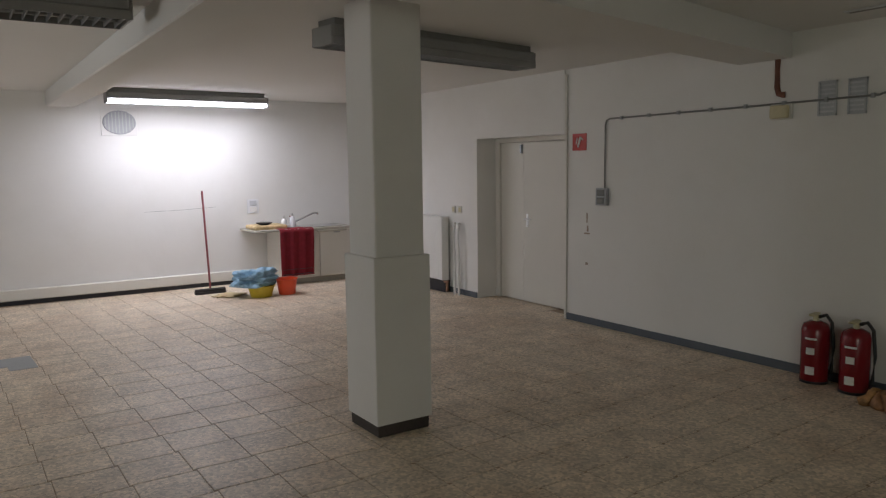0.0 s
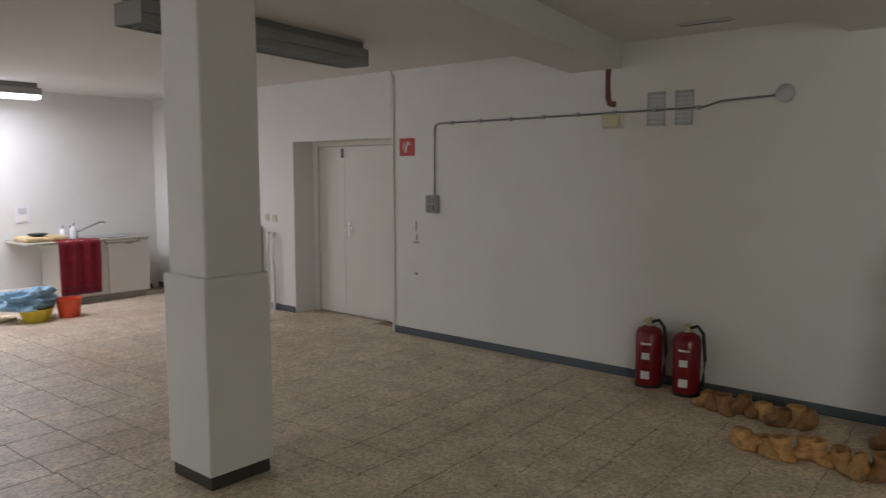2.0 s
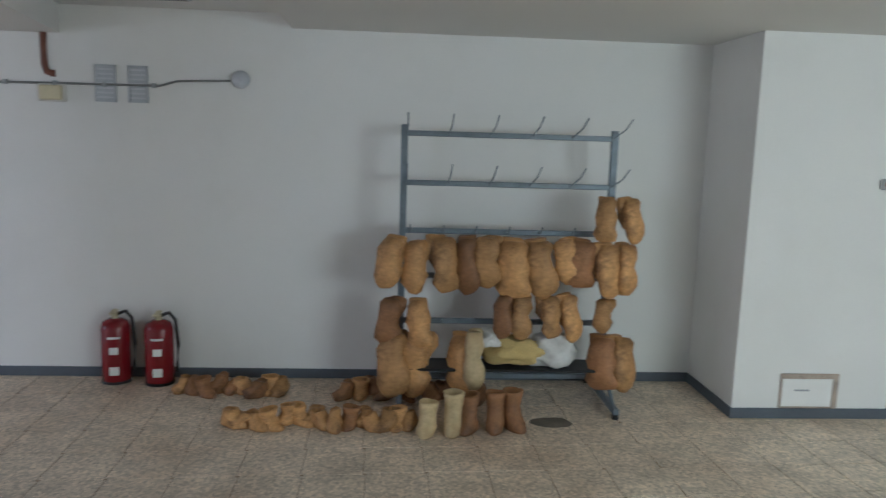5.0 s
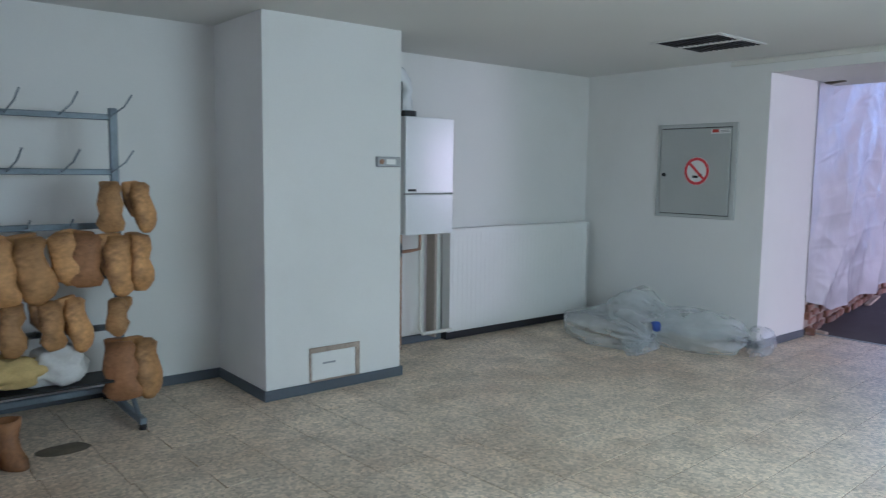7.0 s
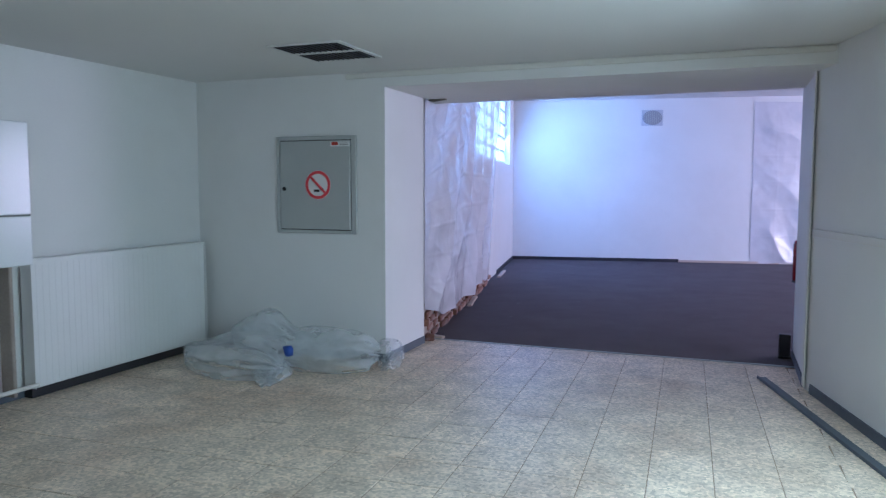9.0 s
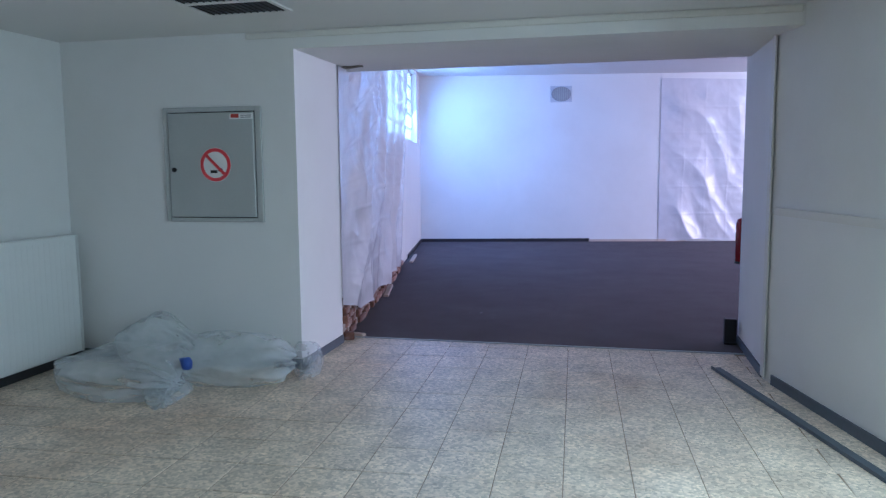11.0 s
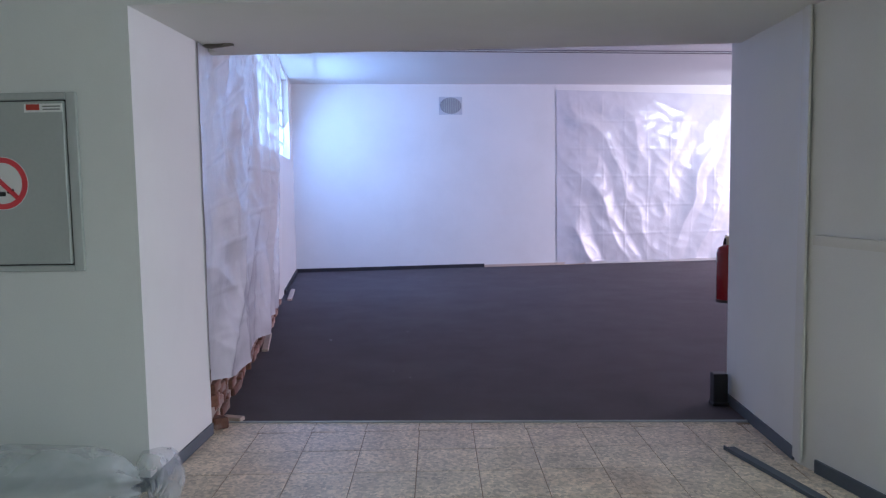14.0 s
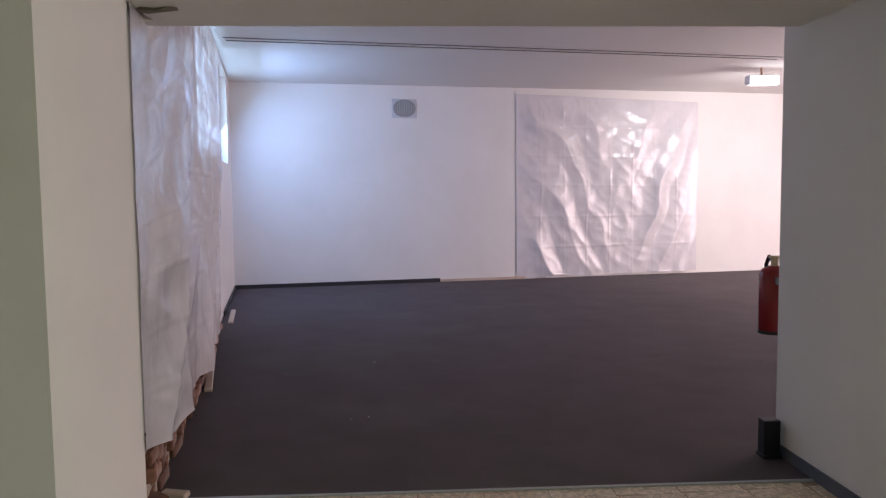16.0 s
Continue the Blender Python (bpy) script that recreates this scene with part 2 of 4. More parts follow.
def lathe(profile, n=24, centre=(0, 0)):
    """A turned shape from (radius, height) pairs."""
    bm = bmesh.new()
    rings = [[bm.verts.new((centre[0] + r * math.cos(k * 2 * math.pi / n), centre[1] + r * math.sin(k * 2 * math.pi / n), z)) for k in range(n)] for r, z in profile]
    for a, b in zip(rings, rings[1:]):
        for k in range(n):
            bm.faces.new((a[k], a[(k + 1) % n], b[(k + 1) % n], b[k]))
    bm.faces.new(rings[0])
    bm.faces.new(rings[-1])
    return bm


def wall_run(bm, p, q, z0, z1, thick):
    """A straight piece of wall from p to q; its body lies to the left of that way."""
    p, q = Vector(p), Vector(q)
    d = (q - p).normalized()
    n = Vector((-d.y, d.x)) * thick
    ring = [p, q, q + n, p + n]
    low, high = ([bm.verts.new((v.x, v.y, z)) for v in ring] for z in (z0, z1))
    bm.faces.new(low[::-1])
    bm.faces.new(high)
    for k in range(4):
        bm.faces.new((low[k], low[(k + 1) % 4], high[(k + 1) % 4], high[k]))
    return bm


def along(p, q, s):
    return (p[0] + (q[0] - p[0]) * s, p[1] + (q[1] - p[1]) * s)


# ---- plan: main room, passage and far room ----
CEILING, LOW, DOORWALL, SINKWALL, RADWALL, BOXWALL = 2.60, 2.50, 6.44, -9.3, 6.46, 6.38
OPEN_L, OPEN_R, LINTEL = 4.50, 1.17, 2.37
RIGHT_A, RIGHT_B = (6.75, 1.17), (-9.3, -2.84)
FAR_L0, FAR_L1 = (7.25, 4.54), (15.96, 6.06)
FAR_R1 = (18.05, -6.2)
FAR_TOP = 3.34

floor_bm = boxes((-9.6, 7.455, -3.4, 7.0, -0.2, -0.0035))
floor = structure(obj("floor", floor_bm, GROUT), "beige speckled tile floor with brown joints", "floor")

bm = wall_run(bmesh.new(), (SINKWALL, 7.0), (SINKWALL, -3.2), 0, CEILING + 0.1, -0.25)
structure(obj("wall_west", bm, WALL), "white painted wall behind the sink", "wall")
bm = boxes((SINKWALL, -6.22, 6.42, 6.9, 0, CEILING + 0.05), (-6.22, -4.68, 6.42, 6.9, 1.95, CEILING + 0.05), (-4.68, 2.34, DOORWALL, 6.9, 0, CEILING + 0.05),
           (-6.22, -4.68, 6.78, 6.9, 0, 1.95), (2.34, 3.41, 5.69, 6.9, 0, CEILING), (3.41, BOXWALL, RADWALL, 6.9, 0, CEILING))
wall_north = structure(obj("wall_north", bm, WALL), "long white painted wall with a projecting chimney breast", "wall")
bm = boxes((BOXWALL, 7.25, OPEN_L, 6.9, 0, CEILING), (BOXWALL, 7.62, OPEN_R, OPEN_L, LINTEL, CEILING), (BOXWALL, 6.74, 1.02, OPEN_R, LINTEL, CEILING))
structure(obj("wall_east", bm, WALL), "white wall with a wide opening to the carpeted room", "wall")

# the slanted wall on the other side, with its window and an added one for fill light
bm = bmesh.new()
SOUTH_WINDOWS = ((0.12, 0.255), (0.672, 0.807))
stops = [0.0] + [v for pair in SOUTH_WINDOWS for v in pair] + [1.0]
for s0, s1 in zip(stops[::2], stops[1::2]):
    wall_run(bm, along(RIGHT_A, RIGHT_B, s1), along(RIGHT_A, RIGHT_B, s0), 0, CEILING + 0.05, -0.3)
for s0, s1 in SOUTH_WINDOWS:
    for z0, z1 in ((0, 0.8), (2.2, CEILING + 0.05)):
        wall_run(bm, along(RIGHT_A, RIGHT_B, s1), along(RIGHT_A, RIGHT_B, s0), z0, z1, -0.3)
structure(obj("wall_south", bm, WALL), "white painted slanted wall", "wall")
bm = boxes((6.75, 7.88, 0.6, OPEN_R, 0, FAR_TOP + 0.1))
structure(obj("wall_jamb", bm, WALL), "white painted end of the partition beside the opening", "wall")
bm = boxes((SINKWALL - 0.2, -0.65, -3.3, 6.9, CEILING, CEILING + 0.2), (-0.65, 7.6, -3.3, 6.9, LOW, CEILING + 0.2))
structure(obj("ceiling", bm, CEIL), "matt white ceiling with a lower part", "ceiling")
bm = wall_run(bmesh.new(), (-2.68, 6.5), (-1.04, -2.6), 2.41, CEILING + 0.01, 0.45)
structure(obj("beam_1", bm, CEIL), "white painted ceiling beam beside the pillar", "beam")
bm = boxes((SINKWALL, -1.9, 2.12, 2.45, 2.42, CEILING + 0.01), bevel=0.012)
structure(obj("beam_2", bm, CEIL), "white painted ceiling beam", "beam")
# far room
bm = bmesh.new()
u = Vector((FAR_L1[0] - FAR_L0[0], FAR_L1[1] - FAR_L0[1])).normalized()


def left_at(x):
    return (x, FAR_L0[1] + (x - FAR_L0[0]) * u.y / u.x)


WIN0, WIN1, WINZ0, WINZ1 = 10.75, 15.25, 1.99, 3.30
wall_run(bm, left_at(7.252), left_at(WIN0), 0, FAR_TOP, 0.3)
wall_run(bm, left_at(WIN1), left_at(16.3), 0, FAR_TOP, 0.3)
wall_run(bm, left_at(WIN0), left_at(WIN1), 0, WINZ0, 0.3)
wall_run(bm, left_at(WIN0), left_at(WIN1), WINZ1, FAR_TOP, 0.3)
structure(obj("wall_far_left", bm, WALL), "white wall of the carpeted room with a high window", "wall")
bm = wall_run(bmesh.new(), FAR_R1, FAR_L1, 0, FAR_TOP, -0.3)
structure(obj("wall_far", bm, WALL), "white end wall of the carpeted room", "wall")
bm = wall_run(bmesh.new(), (7.62, 0.62), (9.0, -8.0), 0, FAR_TOP, -0.3)
wall_run(bm, (9.0, -7.4), (18.4, -6.2), 0, FAR_TOP, -0.3)
structure(obj("wall_far_right", bm, WALL), "white wall of the carpeted room", "wall")
bm = boxes((7.62, 18.8, -8.5, 7.2, FAR_TOP, FAR_TOP + 0.2))
structure(obj("ceiling_far", bm, CEIL), "white ceiling of the carpeted room", "ceiling")
bm = boxes((7.60, 7.72, 0.0, 5.2, LINTEL + 0.0, FAR_TOP + 0.05))
structure(obj("wall_over_opening", bm, WALL), "white wall above the opening", "wall")
bm = boxes((7.46, 18.8, -8.5, 7.2, -0.2, 0.006))
structure(obj("carpet_floor", bm, CARPET), "dark grey violet needle felt carpet", "carpet")
bm = boxes((7.445, 7.47, OPEN_R, OPEN_L, -0.004, 0.0085), bevel=0.002)
structure(obj("threshold", bm, VENTG), "thin metal threshold strip", "threshold")

# crown band over the opening and edge battens of the right-hand side
bm = boxes((BOXWALL - 0.010, BOXWALL, 1.09, 4.87, 2.447, 2.494), bevel=0.008)
structure(obj("trim_lintel", bm, DOORP), "cream painted band above the opening", "trim")
bm = boxes((6.70, 6.80, OPEN_R + 0.001, OPEN_R + 0.016, 0.02, 2.44), bevel=0.006)
structure(obj("trim_upright", bm, DOORP), "cream painted upright batten at the wall corner", "trim")
d = Vector((RIGHT_B[0] - RIGHT_A[0], RIGHT_B[1] - RIGHT_A[1])).normalized()
p0, p1 = along(RIGHT_A, RIGHT_B, 0.006), along(RIGHT_A, RIGHT_B, 0.115)
bm = wall_run(bmesh.new(), p0, p1, 1.17, 1.22, -0.025)
structure(obj("trim_rail", bm, DOORP), "cream painted dado rail", "trim")

# skirtings


def skirting(name, runs, mat, height=0.07, label="grey blue skirting strip along the floor"):
    bm = bmesh.new()
    for p, q in runs:
        wall_run(bm, p, q, 0.001, height, -0.012)
    return structure(obj(name, bm, mat), label, "skirting")


skirting("baseboard_north", [((-4.66, DOORWALL - 0.001), (2.33, DOORWALL - 0.001)), ((2.338, DOORWALL), (2.338, 5.68)), ((2.328, 5.688), (3.415, 5.688)),
                             ((3.42, 5.68), (3.42, 6.45)), ((3.43, RADWALL - 0.001), (BOXWALL, RADWALL - 0.001)), ((-9.28, 6.419), (-6.23, 6.419))], SKIRT)
skirting("baseboard_east", [((BOXWALL - 0.001, 6.44), (BOXWALL - 0.001, OPEN_L)), ((BOXWALL - 0.01, OPEN_L - 0.001), (7.24, OPEN_L - 0.001))], SKIRT)
skirting("baseboard_south", [((7.87, OPEN_R + 0.001), (6.80, OPEN_R + 0.001)), (along(RIGHT_A, RIGHT_B, 0.008), along(RIGHT_A, RIGHT_B, 0.9))], SKIRT)
fa, fb = (15.955, 6.05), along(FAR_L1, FAR_R1, 0.275)
bm = wall_run(bmesh.new(), (fa[0] - 0.004, fa[1]), (fb[0] - 0.004, fb[1]), 0.002, 0.07, -0.02)
structure(obj("baseboard_far_dark", bm, DARKSKIRT), "near black skirting strip in the carpeted room", "skirting")
fc = along(FAR_L1, FAR_R1, 0.43)
bm = wall_run(bmesh.new(), (fb[0] - 0.004, fb[1]), (fc[0] - 0.004, fc[1]), 0.002, 0.05, -0.016)
structure(obj("baseboard_far_bare", bm, BEIGE), "bare beige skirting strip in the carpeted room", "skirting")
la, lb = left_at(13.2), left_at(15.9)
bm = wall_run(bmesh.new(), (la[0], la[1] - 0.003), (lb[0], lb[1] - 0.003), 0.002, 0.07, -0.02)
structure(obj("baseboard_far_left", bm, DARKSKIRT), "near black skirting strip in the carpeted room", "skirting")
# the boxed pipe ledge and dark joint along the sink wall
bm = boxes((SINKWALL, SINKWALL + 0.07, -2.5, 4.83, 0.055, 0.19), bevel=0.01)
structure(obj("trim_ledge", bm, DOORP), "cream painted pipe ledge along the sink wall", "ledge")
bm = boxes((SINKWALL, SINKWALL + 0.055, -2.5, 6.3, 0.001, 0.052))
structure(obj("baseboard_west", bm, DARKSKIRT), "dark skirting along the sink wall", "skirting")
bm = boxes((-4.68, -4.645, DOORWALL - 0.02, DOORWALL, 0.0, 2.55), bevel=0.004)
structure(obj("trim_door_edge", bm, DOORP), "cream painted upright edge beside the door", "trim")

# window of the slanted wall, the added fill window and high window of the far room
def south_window(name, s0, s1):
    def run(bm, p, q, z0, z1, back, thick):
        a, b = along(RIGHT_A, RIGHT_B, q), along(RIGHT_A, RIGHT_B, p)
        return wall_run(bm, (a[0], a[1] - back), (b[0], b[1] - back), z0, z1, -thick)
    mid = (s0 + s1) / 2
    bm = bmesh.new()
    for p, q, z0, z1 in ((s0, s0 + 0.005, 0.8, 2.2), (s1 - 0.005, s1, 0.8, 2.2), (mid - 0.0025, mid + 0.0025, 0.86, 2.14), (s0, s1, 0.8, 0.86), (s0, s1, 2.14, 2.2)):
        run(bm, p, q, z0, z1, 0.16, 0.06)
    window = structure(obj(name, bm, FRAMEW), "unseen white framed window", "window")
    part("pane", run(bmesh.new(), s0, s1, 0.8, 2.2, 0.24, 0.02), DAYGLASS, window)


south_window("window_1", *SOUTH_WINDOWS[0])
# added out of view, its glowing pane goes with the door wall fill
south_window("fill_window", *SOUTH_WINDOWS[1])


def far_window():
    top = structure(new("window_2"), "bright high window with white glazing bars", "window")
    n = Vector((-u.y, u.x))
    bm = bmesh.new()
    for x0, x1, z0, z1 in ((WIN0, WIN1, WINZ0, WINZ0 + 0.06), (WIN0, WIN1, WINZ1 - 0.06, WINZ1), (WIN0, WIN0 + 0.06, WINZ0, WINZ1), (WIN1 - 0.06, WIN1, WINZ0, WINZ1)):
        a, b = Vector(left_at(x0)) + n * 0.10, Vector(left_at(x1)) + n * 0.10
        wall_run(bm, a, b, z0, z1, 0.07)
    part("window_frame", bm, FRAMEW, top)
    for i in range(1, 5):
        bm = bmesh.new()
        x = WIN0 + (WIN1 - WIN0) * i / 5
        wall_run(bm, Vector(left_at(x - 0.035)) + n * 0.09, Vector(left_at(x + 0.035)) + n * 0.09, WINZ0 + 0.06, WINZ1 - 0.06, 0.06)
        part("mullion", bm, FRAMEW, top)
    for i in range(1, 5):
        z = WINZ0 + (WINZ1 - WINZ0) * i / 5
        bm = wall_run(bmesh.new(), Vector(left_at(WIN0 + 0.06)) + n * 0.105, Vector(left_at(WIN1 - 0.06)) + n * 0.105, z - 0.022, z + 0.022, 0.04)
        part("glazing_bar", bm, FRAMEW, top)
    bm = wall_run(bmesh.new(), Vector(left_at(WIN0)) + n * 0.2, Vector(left_at(WIN1)) + n * 0.2, WINZ0, WINZ1, 0.02)
    part("pane", bm, GLASS, top)


far_window()

# ---- main room: pillar, door, wall fittings ----
pillar = structure(new("pillar"), "white painted concrete pillar with a thicker foot", "pillar")
pillar.matrix_world = pose(-2.90, 3.29, 0, 0, 0, 0)
part("shaft", boxes((-0.17, 0.17, -0.17, 0.17, 1.085, 2.605), bevel=0.012, seg=2), WALL, pillar)
part("casing", boxes((-0.195, 0.195, -0.195, 0.195, 0.075, 1.095), bevel=0.008, seg=2), WALL, pillar)
part("skirting", boxes((-0.18, 0.18, -0.18, 0.18, 0.0, 0.08), bevel=0.004), PILSKIRT, pillar, "dark grey skirting round the pillar")

door = structure(new("door_1"), "closed cream painted double door in a deep recess", "door")
part("door_frame", boxes((-6.22, -6.14, 6.70, 6.78, 0, 1.95), (-4.74, -4.68, 6.70, 6.78, 0, 1.95), (-6.14, -4.74, 6.70, 6.78, 1.90, 1.95), bevel=0.006), DOORP, door)
part("fixed_leaf", boxes((-6.135, -5.705, 6.725, 6.77, 0.012, 1.895), bevel=0.004), DOORP, door)
leaf = part("door_leaf", boxes((-5.697, -4.744, 6.715, 6.765, 0.012, 1.895), bevel=0.005), DOORP, door)
bm = rods(((-5.62, 6.715, 1.0), (-5.62, 6.66, 1.0), 0.01), ((-5.62, 6.663, 1.0), (-5.50, 6.663, 1.0), 0.009))
add_box(bm, -5.64, -5.60, 6.707, 6.716, 0.90, 1.06, bevel=0.004)
part("door_handle", bm, CHROME, leaf, "chrome lever handle")
part("bolt", boxes((-5.75, -5.72, 6.70, 6.727, 1.77, 1.87), bevel=0.003), STEEL, door, "steel door bolt")


def radiator(name, x0, x1, z0, z1, yb, label):
    """A ribbed panel radiator before the wall at yb."""
    top = thing(name, ((x0 + x1) / 2, yb, 0), label, "radiator")
    w = (x1 - x0) / 2
    bm = bmesh.new()
    n, ribs = max(4, int((x1 - x0) / 0.055)), []
    front, back = -0.135, -0.03
    add_box(bm, -w, w, front + 0.012, back, z0, z1, bevel=0.008)
    for i in range(n):
        x = -w + 0.03 + (2 * w - 0.06) * (i + 0.5) / n
        ribs.append(boxes((x - 0.016, x + 0.016, front + 0.0105, front + 0.014, z0 + 0.03, z1 - 0.03), bevel=0.0008))
    part("panel", bm, RADW, top)
    for rib in ribs:
        part("rib", rib, RADW, top)
    bm = boxes((-w - 0.003, w + 0.003, front, back + 0.005, z1 - 0.004, z1 + 0.006), (-w - 0.006, -w, front, back, z0, z1), (w, w + 0.006, front, back, z0, z1))
    part("cover", bm, RADW, top)
    for x in (-w * 0.7, w * 0.7):
        part("bracket", boxes((x - 0.02, x + 0.02, back, -0.001, z0 + 0.06, z1 - 0.06)), STEEL, top)
    part("foot", boxes((-w, w, -0.09, -0.012, 0.002, z0 - 0.002)), DARKSKIRT, top, "dark strip under the radiator")
    return top


radiator("panel_radiator", 4.42, 6.28, 0.075, 1.0, RADWALL, "long white panel radiator under the boiler wall")
rad2 = radiator("panel_radiator", -8.3, -6.82, 0.16, 0.98, 6.42, "white panel radiator beside the door")
part("valve", rods(((0.78, -0.08, 0.16), (0.78, -0.08, 0.02), 0.02), ((0.72, -0.08, 0.14), (0.80, -0.08, 0.14), 0.018)), COPPER, rad2)
pipes = thing("heating_pipes", (-6.62, 6.36, 0), "white painted heating pipes bent into the wall", "pipe")
for x in (0.0, 0.09):
    part("pipe", tube([(x - 0.06, 0.05, 0.90), (x - 0.03, 0.0, 0.90), (x, -0.01, 0.86), (x, -0.01, 0.5), (x, -0.01, 0.0)], 0.018), RADW, pipes)
for x in (-6.72, -6.58):
    s = thing("wall_socket", (x, 6.42, 1.08), "small cream wall socket", "socket", "sockets by the door")
    part("plate", boxes((-0.04, 0.04, -0.012, 0, -0.045, 0.045), bevel=0.004), DOORP, s)
    part("insert", boxes((-0.025, 0.025, -0.016, -0.011, -0.028, 0.028), bevel=0.003), YELLOWED, s)

sign = thing("fire_sign", (-4.475, DOORWALL, 1.855), "square red fire point sign with white symbol", "sign")
part("plate", boxes((-0.10, 0.10, -0.005, -0.001, -0.085, 0.085)), SIGNRED, sign)
bm = rods(((-0.02, -0.008, -0.05), (0.02, -0.008, 0.05), 0.012), ((0.02, -0.008, 0.05), (0.05, -0.008, 0.02), 0.007), ((-0.045, -0.008, -0.02), (-0.03, -0.008, 0.045), 0.006), n=6)
part("symbol", bm, PAPER, sign, "white symbol")

sw = thing("light_switch", (-4.13, DOORWALL, 1.31), "grey surface mounted double switch", "switch")
part("housing", boxes((-0.07, 0.07, -0.05, 0, -0.085, 0.085), bevel=0.008, seg=2), VENTG, sw)
for z in (-0.04, 0.04):
    part("rocker", boxes((-0.045, 0.045, -0.06, -0.049, z - 0.03, z + 0.03), bevel=0.004), CABLE, sw)
cab = thing("surface_cable", (-4.05, DOORWALL, 2.065), "grey surface cable running along the wall", "cable")
part("conduit", tube([(-0.06, -0.014, -0.67), (-0.06, -0.014, -0.06), (-0.045, -0.014, -0.015), (0.0, -0.014, 0.0), (1.3, -0.014, 0.004), (2.5, -0.014, 0.015), (2.62, -0.014, 0.05), (2.98, -0.014, 0.065)], 0.008), CABLE, cab)
for i in range(8):
    x = 0.15 + i * 0.33
    part("clip", boxes((x - 0.012, x + 0.012, -0.028, -0.001, -0.016 + i * 0.002, 0.016 + i * 0.002)), VENTG, cab)
jb = thing("junction_box", (-1.0, DOORWALL, 2.14), "round grey junction box at the cable's end", "junction box")
bm = lathe([(0.0001, 0), (0.058, 0), (0.062, 0.02), (0.058, 0.035), (0.0001, 0.04)], 18)
bmesh.ops.transform(bm, matrix=pose(0, 0, 0, 90), verts=bm.verts)
part("housing", bm, FANPLATE, jb, smooth=True)
pp = thing("rusty_pipe", (-2.30, 6.44, 2.14), "rust brown elbow pipe stub below the beam", "pipe")
part("pipe", tube([(-0.02, 0, 0.30), (-0.02, 0, 0.06), (-0.005, 0, 0.01), (0.03, 0, 0.0), (0.05, 0, 0.0)], 0.024), RUST, pp)
part("collar", rods(((-0.02, 0, 0.27), (-0.02, 0, 0.305), 0.034)), RUST, pp)
part("bracket", boxes((-0.03, -0.01, 0.0, 0.04, 0.15, 0.17)), RUST, pp)
em = thing("emergency_light", (-2.27, DOORWALL, 2.01), "small yellowed plastic lamp on the wall", "lamp")
part("base", boxes((-0.09, 0.09, -0.025, 0, -0.06, 0.06), bevel=0.006), DOORP, em)
part("cover", boxes((-0.075, 0.075, -0.06, -0.024, -0.05, 0.05), bevel=0.012, seg=2), YELLOWED, em)


def wall_vent(x, z, w, h):
    top = thing("wall_vent", (x, DOORWALL, z), "rectangular grey plastic wall vent", "vent", "vents on the long wall")
    part("frame", boxes((-w, -w + 0.012, -0.018, 0, -h, h), (w - 0.012, w, -0.018, 0, -h, h), (-w, w, -0.018, 0, -h, -h + 0.012), (-w, w, -0.018, 0, h - 0.012, h)), PALEVENT, top)
    part("backing", boxes((-w + 0.012, w - 0.012, -0.006, -0.001, -h + 0.012, h - 0.012)), PALEVENT, top)
    for i in range(7):
        zz = -h + 0.03 + i * (2 * h - 0.06) / 6
        part("slat", boxes((-w + 0.012, w - 0.012, -0.016, -0.007, zz - 0.006, zz + 0.006)), FANPLATE, top)


wall_vent(-1.915, 2.085, 0.068, 0.125)
wall_vent(-1.70, 2.085, 0.065, 0.125)
for x, z, w, h in ((-4.36, 1.09, 0.010, 0.05), (-4.35, 0.98, 0.012, 0.03), (-4.36, 0.93, 0.04, 0.008), (-4.36, 0.62, 0.02, 0.012)):
    bm = boxes((x - w, x + w, DOORWALL - 0.004, DOORWALL - 0.0005, z - h, z + h), bevel=0.0015)
    tagged(obj("wall_scar", bm, MORTAR), "small grey scar where plaster is missing", "scar", "scars on the wall")

# ---- lamps ----


def tube_lamp(x, y0, y1, zb, label, lit, wide=0.22, rz=0.0):
    top = thing("ceiling_light", (x, (y0 + y1) / 2, zb), label, "ceiling light", "fluorescent lights", rz)
    h = (y1 - y0) / 2
    w = wide / 2
    part("housing", boxes((-w, w, -h, h, 0.05, 0.13), bevel=0.01), LAMPG, top)
    part("end_cap", boxes((-w, w, -h - 0.012, -h, 0.0, 0.125), bevel=0.005), LAMPG, top)
    part("end_cap", boxes((-w, w, h, h + 0.012, 0.0, 0.125), bevel=0.005), LAMPG, top)
    # shade between housing and ceiling, put in as a dark grey block
    part("gap_shade", boxes((-w * 0.8, w * 0.8, -h * 0.97, h * 0.97, 0.13, CEILING - zb)), CABLE, top, "dark block for the shaded gap above the housing")
    if lit:
        part("diffuser", boxes((-w + 0.008, w - 0.008, -h, h, 0.006, 0.05), bevel=0.02, seg=3), LENS, top, "glowing white diffuser")
    else:
        part("side", boxes((-w, -w + 0.008, -h, h, 0, 0.05), (w - 0.008, w, -h, h, 0, 0.05)), LAMPG, top)
        n = int((y1 - y0) / 0.06)
        for i in range(n):
            y = -h + (i + 0.5) * 2 * h / n
            part("louvre", boxes((-w + 0.01, w - 0.01, y - 0.003, y + 0.003, 0.004, 0.045)), CABLE, top)
        for xx in (-w * 0.45, w * 0.45):
            part("tube", rods(((xx, -h + 0.02, 0.035), (xx, h - 0.02, 0.035), 0.013)), VENTG, top)


tube_lamp(-8.5, 2.68, 4.62, 2.42, "lit fluorescent ceiling light with a white diffuser", True)
tube_lamp(-3.66, 3.17, 5.17, 2.425, "unlit grey fluorescent ceiling light", False, 0.24, 9.0)
